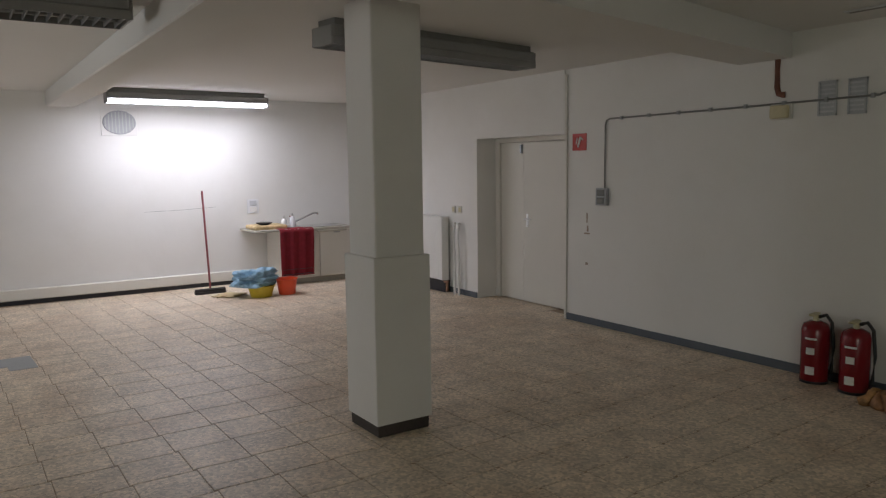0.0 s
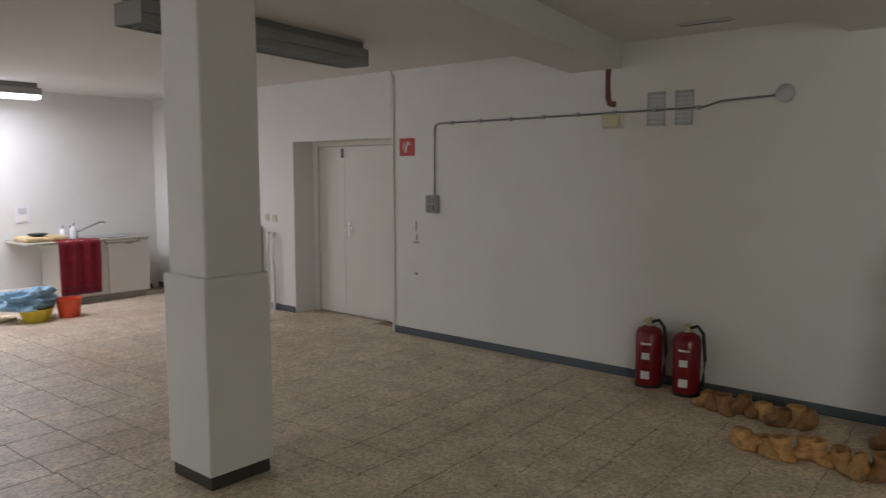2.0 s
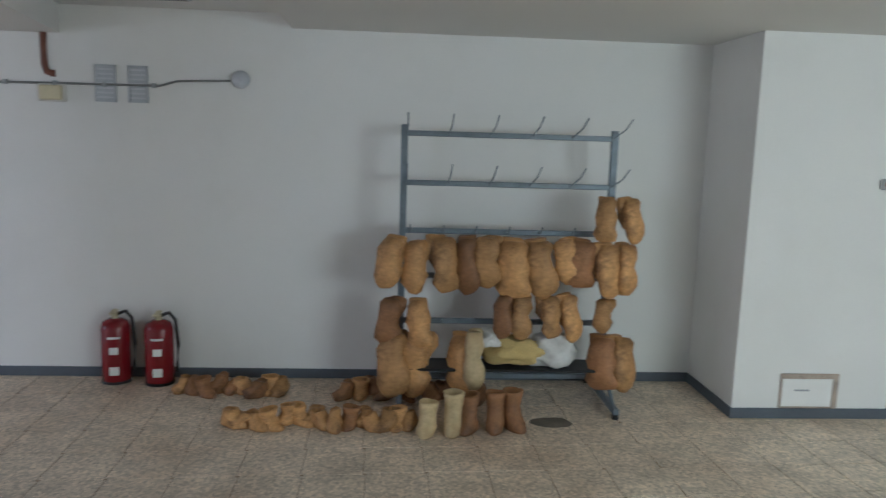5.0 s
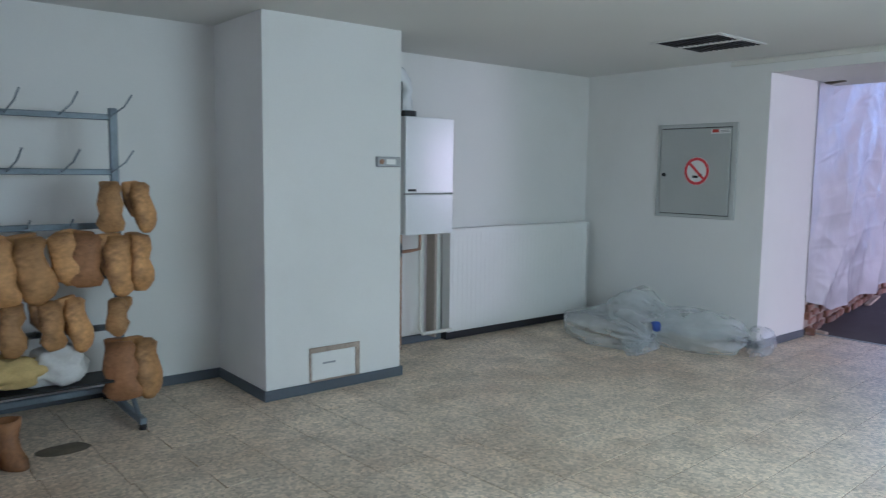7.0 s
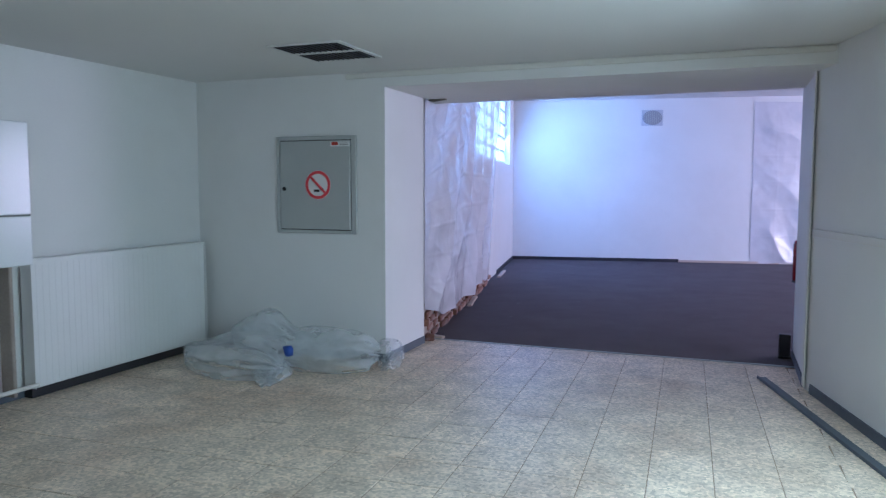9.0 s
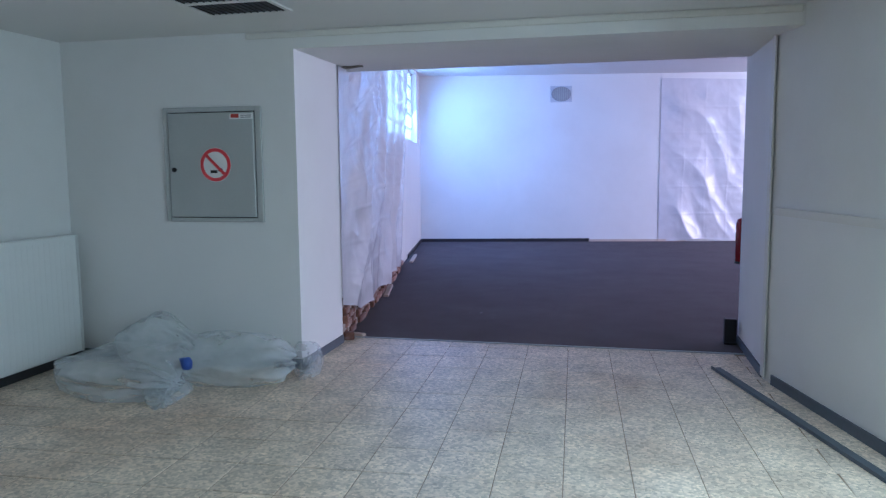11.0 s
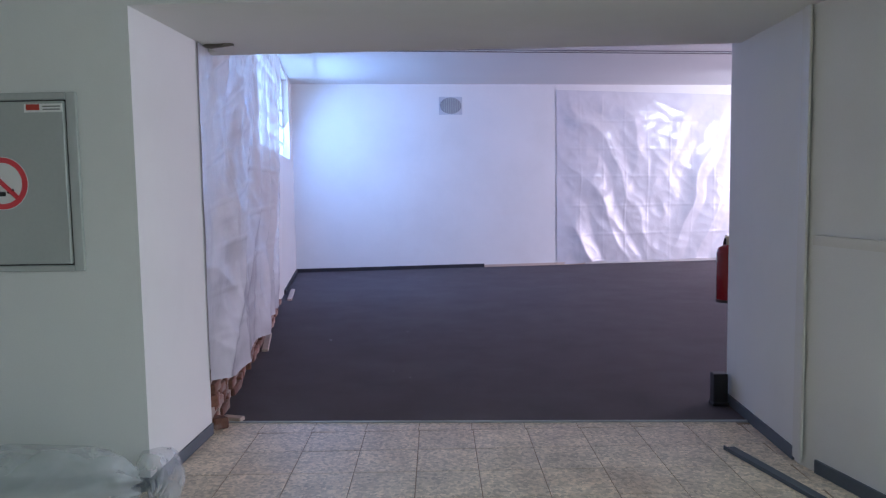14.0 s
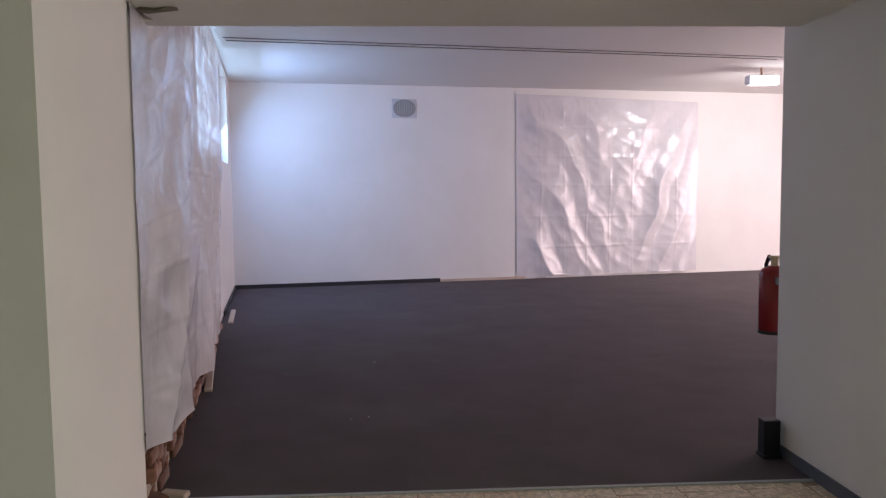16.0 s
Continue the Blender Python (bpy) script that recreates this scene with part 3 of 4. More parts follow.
tube_lamp(-3.60, -0.3, 1.98, 2.465, "unlit louvred fluorescent ceiling light", False, 0.34)

# ---- sink corner ----


def fan_vent(at, rz, size, label, plate):
    """An oblong fan plate with an oval slatted grille, facing local -y."""
    top = thing("fan_vent", at, label, "vent", "", rz)
    s, flat = size / 2, 0.76
    part("plate", boxes((-s, s, -0.012, -0.001, -s * flat, s * flat), bevel=0.004), plate, top)
    bm = lathe([(0.0001, 0.012), (s * 0.9, 0.012), (s * 0.92, 0.02), (s * 0.86, 0.026), (s * 0.86, 0.018), (0.0001, 0.018)], 28)
    bmesh.ops.transform(bm, matrix=Matrix.Diagonal((1, 1, flat, 1)) @ pose(0, 0, 0, 90), verts=bm.verts)
    part("rim", bm, VENTG, top, smooth=False)
    for i in range(9):
        x = (i - 4) * s * 0.19
        h = flat * math.sqrt(max(0.0, (s * 0.84) ** 2 - x * x))
        part("slat", boxes((x - 0.006, x + 0.006, -0.026, -0.018, -h, h)), GREYF, top)


fan_vent((SINKWALL, 2.95, 2.24), 90, 0.44, "oval grey fan grille on a white plate", WALL)


def sink_unit():
    top = thing("sink_cabinet", (SINKWALL + 0.62, 5.41, 0), "white sink base cabinet with two doors", "cabinet")
    part("body", boxes((-0.60, 0.0, -0.55, 0.55, 0.08, 0.75), bevel=0.003), DOORP, top)
    part("plinth", boxes((-0.58, -0.05, -0.53, 0.53, 0.0, 0.085)), WORKTOP, top, "grey beige plinth")
    for y0, y1 in ((-0.545, 0.0), (0.007, 0.545)):
        leaf = part("door", boxes((0.002, 0.02, y0, y1, 0.09, 0.74), bevel=0.004), DOORP, top)
        part("handle", boxes((0.02, 0.035, y0 + 0.22, y1 - 0.22, 0.70, 0.715), bevel=0.003), STEEL, leaf)
    work = thing("worktop", (SINKWALL + 0.62, 5.1, 0.755), "thin grey worktop with an inset steel sink", "worktop")
    part("slab", boxes((-0.62, 0.04, -0.63, 0.86, 0.0, 0.03), bevel=0.006), WORKTOP, work)
    part("basin_rim", boxes((-0.5, -0.06, 0.12, 0.72, 0.03, 0.038), bevel=0.004), CHROME, work, "steel sink rim")
    part("basin_under", boxes((-0.02, 0.045, 0.28, 0.74, -0.035, 0.0), bevel=0.012, seg=2), WORKTOP, work)
    tap = thing("kitchen_tap", (SINKWALL + 0.22, 5.22, 0.785), "chrome mixer tap with a long spout", "tap")
    part("stem", rods(((0, 0, 0), (0, 0, 0.09), 0.022)), CHROME, tap)
    part("spout", tube([(0, 0, 0.07), (0.06, 0.10, 0.12), (0.12, 0.24, 0.19), (0.13, 0.30, 0.19), (0.13, 0.31, 0.17)], 0.014), CHROME, tap)
    part("lever", rods(((0, 0, 0.09), (-0.02, -0.07, 0.15), 0.009)), BROOM, tap, "red tap lever")
    tray = thing("dish_tray", (SINKWALL + 0.36, 4.74, 0.785), "cream plastic dish tray with a dark dish", "tray")
    part("tray", boxes((-0.2, 0.2, -0.24, 0.24, 0, 0.06), bevel=0.025, seg=2), PALE, tray)
    part("dish", lathe([(0.05, 0.06), (0.11, 0.085), (0.115, 0.095), (0.0001, 0.08)], 18, (0.05, -0.05)), BLACK, tray, "dark dish", True)
    for dy, h in ((0.0, 0.17), (0.16, 0.20)):
        bottle = thing("bottle", (SINKWALL + 0.36, 5.0 + dy * 0.8, 0.785), "small white plastic bottle by the sink", "bottle", "bottles by the sink")
        part("body", lathe([(0.035, 0), (0.04, 0.01), (0.04, h * 0.6), (0.016, h * 0.8)], 14), WHITE, bottle, smooth=True)
        part("cap", rods(((0, 0, h * 0.8), (0, 0, h), 0.014)), CHROME, bottle)
    towel = thing("towel", (SINKWALL + 0.62, 5.06, 0), "dark red towel hanging over the worktop edge", "towel")
    bm = bmesh.new()
    cols, rows_ = 22, 20
    grid = []
    for i in range(cols + 1):
        y = -0.25 + 0.50 * i / cols
        line = []
        for j in range(rows_ + 1):
            s = j / rows_ * 0.86
            wave = 0.010 * math.sin(i * 0.9) * min(1, s * 3) + 0.006 * math.sin(i * 2.3 + s * 4)
            x, z = (-0.16 + s, 0.793 + wave * 0.3) if s < 0.2 else (0.052 + 0.008 + wave, 0.79 - (s - 0.2))
            line.append(bm.verts.new((x, y * (1 - 0.04 * s), z)))
        grid.append(line)
    for a, b in zip(grid, grid[1:]):
        for k in range(rows_):
            bm.faces.new((a[k], a[k + 1], b[k + 1], b[k]))
    cloth = part("cloth", bm, TOWEL, towel, smooth=True)
    cloth.modifiers.new("thick", "SOLIDIFY").thickness = 0.012
    for z, h in ((0.15, 0.01), (0.22, 0.006)):
        part("stripe", boxes((0.068, 0.0755, -0.225, 0.225, z, z + h)), DARKSKIRT, towel)
    sock = thing("wall_switch", (SINKWALL, 4.68, 1.09), "white double switch plate above the worktop", "switch")
    part("plate", boxes((0, 0.012, -0.085, 0.085, -0.10, 0.10), bevel=0.004), WHITE, sock)
    part("insert", boxes((0.011, 0.018, -0.05, 0.05, 0.01, 0.08), bevel=0.004), FANPLATE, sock)
    part("insert", boxes((0.011, 0.018, -0.05, 0.05, -0.08, -0.01), bevel=0.004), PAPER, sock)


sink_unit()


def bucket(name, at, r, h, mat, label):
    top = thing(name, at, label, "bucket")
    part("tub", lathe([(r * 0.78, 0), (r, h), (r * 1.06, h), (r * 1.06, h - 0.012), (r * 0.97, h - 0.02), (r * 0.75, 0.012)], 22), mat, top, smooth=False)
    part("handle", tube([(0, r * math.cos(a) * 1.05, h - 0.01 + 0.03 * math.sin(a)) for a in [i * math.pi / 8 for i in range(9)]], 0.004, 6), STEEL, top)


bucket("bucket", (-8.0, 4.64, 0), 0.135, 0.21, BUCKET, "orange red plastic bucket on the floor")
bucket("bucket", (-8.02, 4.30, 0), 0.17, 0.14, YBUCKET, "low yellow plastic bucket under a blue cloth")


def crumple(name, at, size, mat, label, category, seed, rough=0.5, levels=4):
    """A crumpled soft lump that stands on the floor."""
    bm = bmesh.new()
    bmesh.ops.create_icosphere(bm, subdivisions=levels, radius=1)
    for v in bm.verts:
        p = v.co.copy()
        k = 1 + rough * (noise.noise(p * 1.5 + Vector((seed, 0, 0))) + 0.34 * (0.5 - abs(noise.noise(p * 3.2 + Vector((0, seed, 0)))) * 2) + 0.10 * (0.5 - abs(noise.noise(p * 7 + Vector((0, 0, seed)))) * 2))
        q = p * k
        v.co = Vector((q.x * size[0], q.y * size[1], max(0.0, (q.z + 0.75) * size[2] * 0.62)))
    ob = obj(name, bm, mat, smooth=True)
    ob.matrix_world = pose(*at)
    return tagged(ob, label, category)


crumple("cleaning_cloth", (-8.08, 4.24, 0.135), (0.17, 0.25, 0.17), BLUEC, "pale blue cleaning cloths heaped on the yellow bucket", "cloth", 3.3, 0.95, 5)
crumple("floor_cloth", (-8.3, 3.98, 0.0), (0.15, 0.18, 0.03), PALE, "flat cream floor cloth beside the buckets", "cloth", 8.1)
broom = thing("broom", (-8.75, 3.83, 0), "red broom leaning on the wall", "broom")
part("stick", rods(((0.12, 0.0, 0.06), (-0.42, 0.10, 1.33), 0.014)), BROOM, broom)
part("head", boxes((0.09, 0.15, -0.2, 0.2, 0.035, 0.07), bevel=0.01), BRISTLE, broom)
part("bristles", boxes((0.085, 0.155, -0.2, 0.2, 0.0, 0.036), bevel=0.004), BRISTLE, broom)
bm = tube([(SINKWALL + 0.004, 3.2, 1.07), (SINKWALL + 0.004, 3.7, 1.08), (SINKWALL + 0.004, 4.15, 1.10)], 0.002, 6)
tagged(obj("wall_wire", bm, CABLE), "thin grey wire stuck along the wall", "wire")


# ---- extinguishers ----
def extinguisher(at, label, r=0.09, h=0.36):
    top = thing("fire_extinguisher", at, label, "fire extinguisher", "fire extinguishers", random.uniform(-15, 15))
    part("cylinder", lathe([(r * 0.92, 0), (r, 0.012), (r, h * 0.86), (r * 0.86, h * 0.95), (r * 0.42, h)], 24), RED, top, smooth=True)
    part("foot_ring", lathe([(r * 1.02, 0), (r * 1.02, 0.02), (r * 0.9, 0.02), (r * 0.9, 0)], 24), BLACK, top)
    part("valve", rods(((0, 0, h - 0.01), (0, 0, h + 0.05), 0.022)), YELLOWED, top, "yellowed valve")
    part("lever", boxes((-0.02, 0.02, -0.10, 0.03, h + 0.045, h + 0.06), bevel=0.004), YELLOWED, top)
    part("hose", tube([(0.02, 0, h + 0.03), (0.07, 0.0, h + 0.05), (0.11, 0, h), (r + 0.03, 0.0, h * 0.6), (r + 0.02, 0.0, h * 0.25), (r + 0.015, 0, 0.08)], 0.013), BLACK, top, "black rubber hose")
    for z0, z1, w in ((0.07, 0.13, 0.55), (0.22, 0.27, 0.5), (0.33, 0.345, 0.7)):
        bm = bmesh.new()
        ring = []
        for k in range(7):
            a = -math.pi / 2 + (k - 3) * 0.2 * w
            ring.append([bm.verts.new(((r + 0.0015) * math.cos(a), (r + 0.0015) * math.sin(a), z)) for z in (z0, z1)])
        for a, b in zip(ring, ring[1:]):
            bm.faces.new((a[0], b[0], b[1], a[1]))
        lab = part("label", bm, PAPER, top, "white printed label")
        lab.modifiers.new("thick", "SOLIDIFY").thickness = 0.001
    return top


extinguisher((-1.87, 6.33, 0), "red fire extinguisher with black hose standing on the floor", 0.098, 0.46)
extinguisher((-1.56, 6.30, 0), "red fire extinguisher with black hose standing on the floor", 0.098, 0.46)


# ---- boot rack ----
RACK_X0, RACK_X1, RACK_Y = 0.135, 1.545, 6.05
rack = thing("boot_rack", ((RACK_X0 + RACK_X1) / 2, RACK_Y, 0), "grey blue steel boot rack with rails and wire hooks", "rack")
RW = (RACK_X1 - RACK_X0) / 2
for s in (-1, 1):
    part("post", boxes((s * RW - 0.022, s * RW + 0.022, -0.022, 0.022, 0.06, 1.865), bevel=0.004), RACKM, rack)
    part("foot", boxes((s * RW - 0.02, s * RW + 0.02, -0.42, 0.36, 0.03, 0.07), bevel=0.005), RACKM, rack)
    part("brace", rods(((s * RW, -0.34, 0.06), (s * RW, -0.02, 0.30), 0.014)), RACKM, rack)
    for y in (-0.40, 0.34):
        part("foot_pad", rods(((s * RW, y, 0.0), (s * RW, y, 0.035), 0.022)), BLACK, rack)
RAILS = (1.81, 1.485, 1.165, 0.86, 0.545, 0.16)
for z in RAILS:
    part("rail", boxes((-RW, RW, -0.016, 0.016, z - 0.018, z + 0.018), bevel=0.004), RACKM, rack)
for z in (1.81, 1.485):
    for i in range(6):
        x = -RW + 0.02 + i * (2 * RW - 0.04) / 5
        part("hook", tube([(x, -0.016, z), (x, -0.05, z + 0.005), (x + 0.012 * i, -0.10, z + 0.06), (x + 0.02 * i, -0.12, z + 0.13)], 0.005, 6), RACKM, rack)
for z in (1.165, 0.86, 0.545):
    for i in range(7):
        x = -RW + 0.05 + i * (2 * RW - 0.1) / 6
        part("hook", tube([(x, -0.016, z), (x, -0.07, z + 0.005), (x, -0.13, z + 0.05)], 0.005, 6), RACKM, rack)


def loft(sections, n=18):
    """A closed body through oval sections: (z, centre x, centre y, half width, half depth)."""
    bm = bmesh.new()
    rings = []
    for z, cx, cy, w, d in sections:
        rings.append([bm.verts.new((cx + w * math.cos(k * 2 * math.pi / n), cy + d * math.sin(k * 2 * math.pi / n), z)) for k in range(n)])
    for a, b in zip(rings, rings[1:]):
        for k in range(n):
            bm.faces.new((a[k], a[(k + 1) % n], b[(k + 1) % n], b[k]))
    bm.faces.new(rings[0])
    bm.faces.new(rings[-1])
    return bm


def uneven(bm, amount, seed):
    bm.normal_update()
    for v in bm.verts:
        v.co += v.normal * amount * (noise.noise(v.co * 11 + Vector((seed, 0, 0))) + 0.55 * noise.noise(v.co * 27 + Vector((0, seed, 0))))
    return bm


def boot_mesh(kind, seed):
    """hang: a flattened felt boot hung by its heel, sole outwards; stand: an upright short boot; heap: a low slipper-like one."""
    if kind == "hang":
        bm = loft([(0.0, 0, 0, 0.040, 0.036), (-0.03, 0, -0.01, 0.054, 0.052), (-0.09, 0.002, -0.012, 0.055, 0.052), (-0.15, 0.004, -0.012, 0.054, 0.050), (-0.22, 0.008, -0.016, 0.061, 0.048),
                   (-0.28, 0.010, -0.02, 0.063, 0.042), (-0.325, 0.008, -0.02, 0.054, 0.034), (-0.35, 0.005, -0.02, 0.026, 0.020)])
        lean = 0.022 * (seed % 2 - 0.5)
        shaft = loft([(0.012, lean, 0.045, 0.034, 0.018), (0.005, lean, 0.045, 0.050, 0.034), (-0.05, lean * 0.6, 0.042, 0.056, 0.040), (-0.14, 0, 0.035, 0.050, 0.038), (-0.22, 0, 0.02, 0.040, 0.030), (-0.24, 0, 0.015, 0.02, 0.015)], 14)
        held = bpy.data.meshes.new("shaft")
        shaft.to_mesh(held)
        shaft.free()
        bm.from_mesh(held)
        bpy.data.meshes.remove(held)
    elif kind == "stand":
        bm = loft([(0.0, 0, -0.03, 0.045, 0.09), (0.015, 0, -0.03, 0.052, 0.10), (0.05, 0, -0.025, 0.052, 0.095), (0.085, 0, 0.0, 0.047, 0.065), (0.14, 0, 0.015, 0.047, 0.05), (0.21, 0.0, 0.015, 0.056, 0.055),
                   (0.24, 0.0, 0.015, 0.058, 0.056), (0.24, 0.0, 0.015, 0.050, 0.048), (0.20, 0.0, 0.015, 0.044, 0.042)])
    else:
        bm = loft([(0.0, 0, 0, 0.045, 0.11), (0.02, 0, 0, 0.056, 0.125), (0.06, 0, 0.0, 0.056, 0.115), (0.095, 0, 0.03, 0.048, 0.075), (0.125, 0, 0.045, 0.04, 0.05), (0.13, 0, 0.045, 0.03, 0.04), (0.10, 0, 0.045, 0.024, 0.03)])
    uneven(bm, 0.024 if kind == "hang" else 0.03 if kind == "heap" else 0.012, seed)
    return bm


HANG_LABEL = "tan leather boot liner hanging on the rack"
HEAP_LABEL = "worn tan leather boot lying on the floor by the rack"
boot_shapes = {}
for kind in ("hang", "stand", "heap"):
    for k in range(3):
        for mat in (LAST, PALE, BROWN):
            bm = boot_mesh(kind, 3.1 * k + len(kind))
            mesh = bpy.data.meshes.new("boot")
            bmesh.ops.recalc_face_normals(bm, faces=bm.faces)
            for f in bm.faces:
                f.smooth = True
            bm.to_mesh(mesh)
            bm.free()
            mesh.materials.append(mat)
            boot_shapes[kind, k, mat.name] = mesh


def boot(kind, x, y, z, tilt=(0, 0, 0), size=(1, 1, 1), mat=LAST, label=HANG_LABEL, group="boots on the rack", variant=0):
    ob = new("boot", boot_shapes[kind, variant % 3, mat.name])
    ob.matrix_world = pose(x, y, z, *tilt) @ Matrix.Diagonal((*size, 1))
    return tagged(ob, label, "boot", group)


rng = random.Random(7)
# hanging boots: place along the rack, height of the hook, size
HUNG = [(0.075, 1.17, 1.0), (0.235, 1.15, 0.95), (0.40, 1.18, 1.0), (0.545, 1.17, 1.0), (0.70, 1.18, 1.0), (0.86, 1.16, 1.12), (1.03, 1.16, 1.02), (1.20, 1.17, 0.86), (1.34, 1.17, 0.88),
        (1.50, 1.15, 0.98), (1.63, 1.15, 0.98), (1.47, 1.46, 0.82), (1.63, 1.46, 0.84), (0.08, 0.76, 0.9), (0.24, 0.76, 0.9), (0.09, 0.53, 1.15), (0.24, 0.52, 1.15), (0.55, 0.52, 1.12),
        (0.82, 0.80, 0.86), (0.95, 0.80, 0.86), (1.12, 0.80, 0.86), (1.25, 0.80, 0.84), (1.50, 0.78, 0.62), (1.49, 0.52, 0.98), (1.63, 0.52, 0.98)]
for i, (x, z, s) in enumerate(HUNG):
    z -= 0.035
    ob = boot("hang", x, RACK_Y - 0.15 - rng.uniform(0, 0.03), z, (rng.uniform(-8, 6), rng.uniform(-13, 13), rng.uniform(-45, 45)), (s * rng.uniform(1.3, 1.7), s * rng.uniform(1.05, 1.45), s * rng.uniform(0.94, 1.06)), BROWN if i % 5 == 3 else LAST, HANG_LABEL, "boots on the rack", i)
ob = boot("hang", 0.62, RACK_Y - 0.24, 0.53, (-4, 3, 10), (1.15, 1.1, 1.1), PALE, "pale tan leather boot liner hanging on the rack", "boots on the rack", 1)
# two folded cloths and white plastic between the rails
crumple("folded_cloth", (0.90, 5.92, 0.30), (0.20, 0.13, 0.17), MUSTARD, "pale yellow cloth stuffed between the rack rails", "cloth", 1.7, 0.4)
crumple("folded_cloth", (1.16, 5.94, 0.28), (0.16, 0.12, 0.20), OFFWHITE, "off-white cloth stuffed between the rack rails", "cloth", 5.2, 0.45)
crumple("folded_cloth", (0.72, 5.90, 0.42), (0.09, 0.10, 0.10), OFFWHITE, "off-white cloth stuffed between the rack rails", "cloth", 6.4, 0.5)
shelf = boxes((0.2, 1.5, 5.80, 6.06, 0.262, 0.278), bevel=0.004)
part("shelf", shelf, BLACK, rack).matrix_parent_inverse = rack.matrix_world.inverted()
# standing boots in front of the rack
for i, (x, s, mat) in enumerate(((0.30, 0.9, PALE), (0.46, 1.15, PALE), (0.57, 1.08, BROWN), (0.73, 1.1, BROWN), (0.84, 1.12, BROWN))):
    boot("stand", x, 5.42 + 0.02 * i, 0.0, (0, rng.uniform(-4, 4), rng.uniform(-25, 25)), (1.1, 1.0, s * 0.88), mat, ("pale cream" if mat is PALE else "brown") + " short leather boot standing before the rack", "boots on the floor", i)
# heaps along the wall
k = 0
for x0, x1, y, n in ((-1.42, -0.62, 6.06, 9), (-0.62, 0.22, 6.06, 8), (-0.92, 0.26, 5.52, 15), (0.3, 0.75, 6.0, 4)):
    for i in range(n):
        x = x0 + (x1 - x0) * (i + 0.5) / n
        if n == 8 and i < 3:
            continue
        k += 1
        kind = "heap" if rng.random() < 0.75 else "stand"
        boot(kind, x + rng.uniform(-0.02, 0.02), y + rng.uniform(-0.06, 0.06), 0.0, (0, rng.uniform(-7, 7), rng.uniform(-70, 70)), (rng.uniform(0.9, 1.15), rng.uniform(0.75, 0.95), rng.uniform(0.65, 0.95) if kind == "heap" else 0.5),
             LAST if rng.random() < 0.55 else BROWN, HEAP_LABEL, "boots on the floor", k)
for x, y, w, h in ((1.12, 5.58, 0.14, 0.09),):
    bm = loft([(0.0005, 0, 0, w, h), (0.0018, 0, 0, w * 0.96, h * 0.94)], 18)
    for v in bm.verts:
        v.co.xy *= 1 + 0.3 * noise.noise(Vector((v.co.x * 9, v.co.y * 9, w)))
    ob = tagged(obj("floor_stain", bm, DIRT), "dark damp stain on the floor tiles", "stain")
    ob.location = (x, y, 0.0)

ob = tagged(obj("floor_patch", boxes((-0.16, 0.16, -0.16, 0.16, 0.0005, 0.003), (0.16, 0.32, -0.05, 0.16, 0.0005, 0.003)), VENTG), "grey replaced piece of floor tile", "tile")
ob.matrix_world = pose(-6.13, 1.40, 0, 0, 0, 3)

# ---- chimney breast, boiler, meter box ----
vent = thing("soot_door", (2.855, 5.69, 0.19), "white square access panel low on the chimney breast", "access panel")
part("frame", boxes((-0.20, 0.20, -0.014, -0.001, 0.085, 0.12), (0.165, 0.20, -0.014, -0.001, -0.12, 0.085), (-0.20, -0.185, -0.008, -0.001, -0.12, 0.085), (-0.185, 0.165, -0.008, -0.001, -0.12, -0.108), bevel=0.003), MORTAR, vent, "chipped grey frame")
part("panel", boxes((-0.183, 0.163, -0.010, -0.001, -0.106, 0.083), bevel=0.003), PAPER, vent)
part("slot", boxes((-0.10, 0.0, -0.013, -0.0095, 0.0, 0.012)), VENTG, vent)
th = thing("thermostat", (3.295, 5.69, 1.575), "small grey brown thermostat on the chimney breast", "thermostat")
part("housing", boxes((-0.105, 0.10, -0.028, 0, -0.036, 0.036), bevel=0.006), VENTG, th)
part("display", boxes((-0.03, 0.05, -0.032, -0.027, -0.018, 0.018)), PAPER, th)
part("dial", rods(((-0.07, -0.027, 0), (-0.07, -0.036, 0), 0.018)), COPPER, th)

boiler = thing("wall_boiler", (3.96, 6.05, 1.0), "white enamelled wall boiler with a lower flap", "boiler")
part("body", boxes((-0.245, 0.245, 0.012, 0.40, 0.0, 0.94), bevel=0.012, seg=2), WHITE, boiler)
part("front_panel", boxes((-0.245, 0.245, -0.006, 0.012, 0.335, 0.94), bevel=0.008, seg=2), WHITE, boiler)
flap = part("flap", boxes((-0.245, 0.245, -0.006, 0.012, 0.0, 0.325), bevel=0.008, seg=2), WHITE, boiler)
part("seam", boxes((-0.243, 0.243, 0.0, 0.014, 0.325, 0.335)), CABLE, boiler, "dark seam")
part("badge", boxes((-0.22, -0.14, -0.009, -0.005, 0.35, 0.368)), BLACK, boiler, "small dark badge")
flue = thing("boiler_flue", (3.79, 6.16, 1.94), "white flue elbow with a dark collar above the boiler", "flue")
bmf = tube([(0, 0, 0), (0, 0, 0.12), (0, 0, 0.20), (-0.015, 0.0, 0.27), (-0.06, 0.0, 0.33), (-0.12, 0.02, 0.36), (-0.22, 0.06, 0.36)], 0.06, 16)
part("elbow", bmf, WHITE, flue, smooth=True)
part("collar", rods(((0, 0, 0.0), (0, 0, 0.045), 0.09), n=20), BLACK, flue, "dark collar")
part("rear_duct", boxes((-0.19, -0.055, -0.05, 0.06, 0.045, 0.27), bevel=0.01), BLACK, flue, "dark duct")
bp = thing("boiler_pipes", (3.96, 6.33, 0), "grey and copper pipes under the boiler", "pipe")
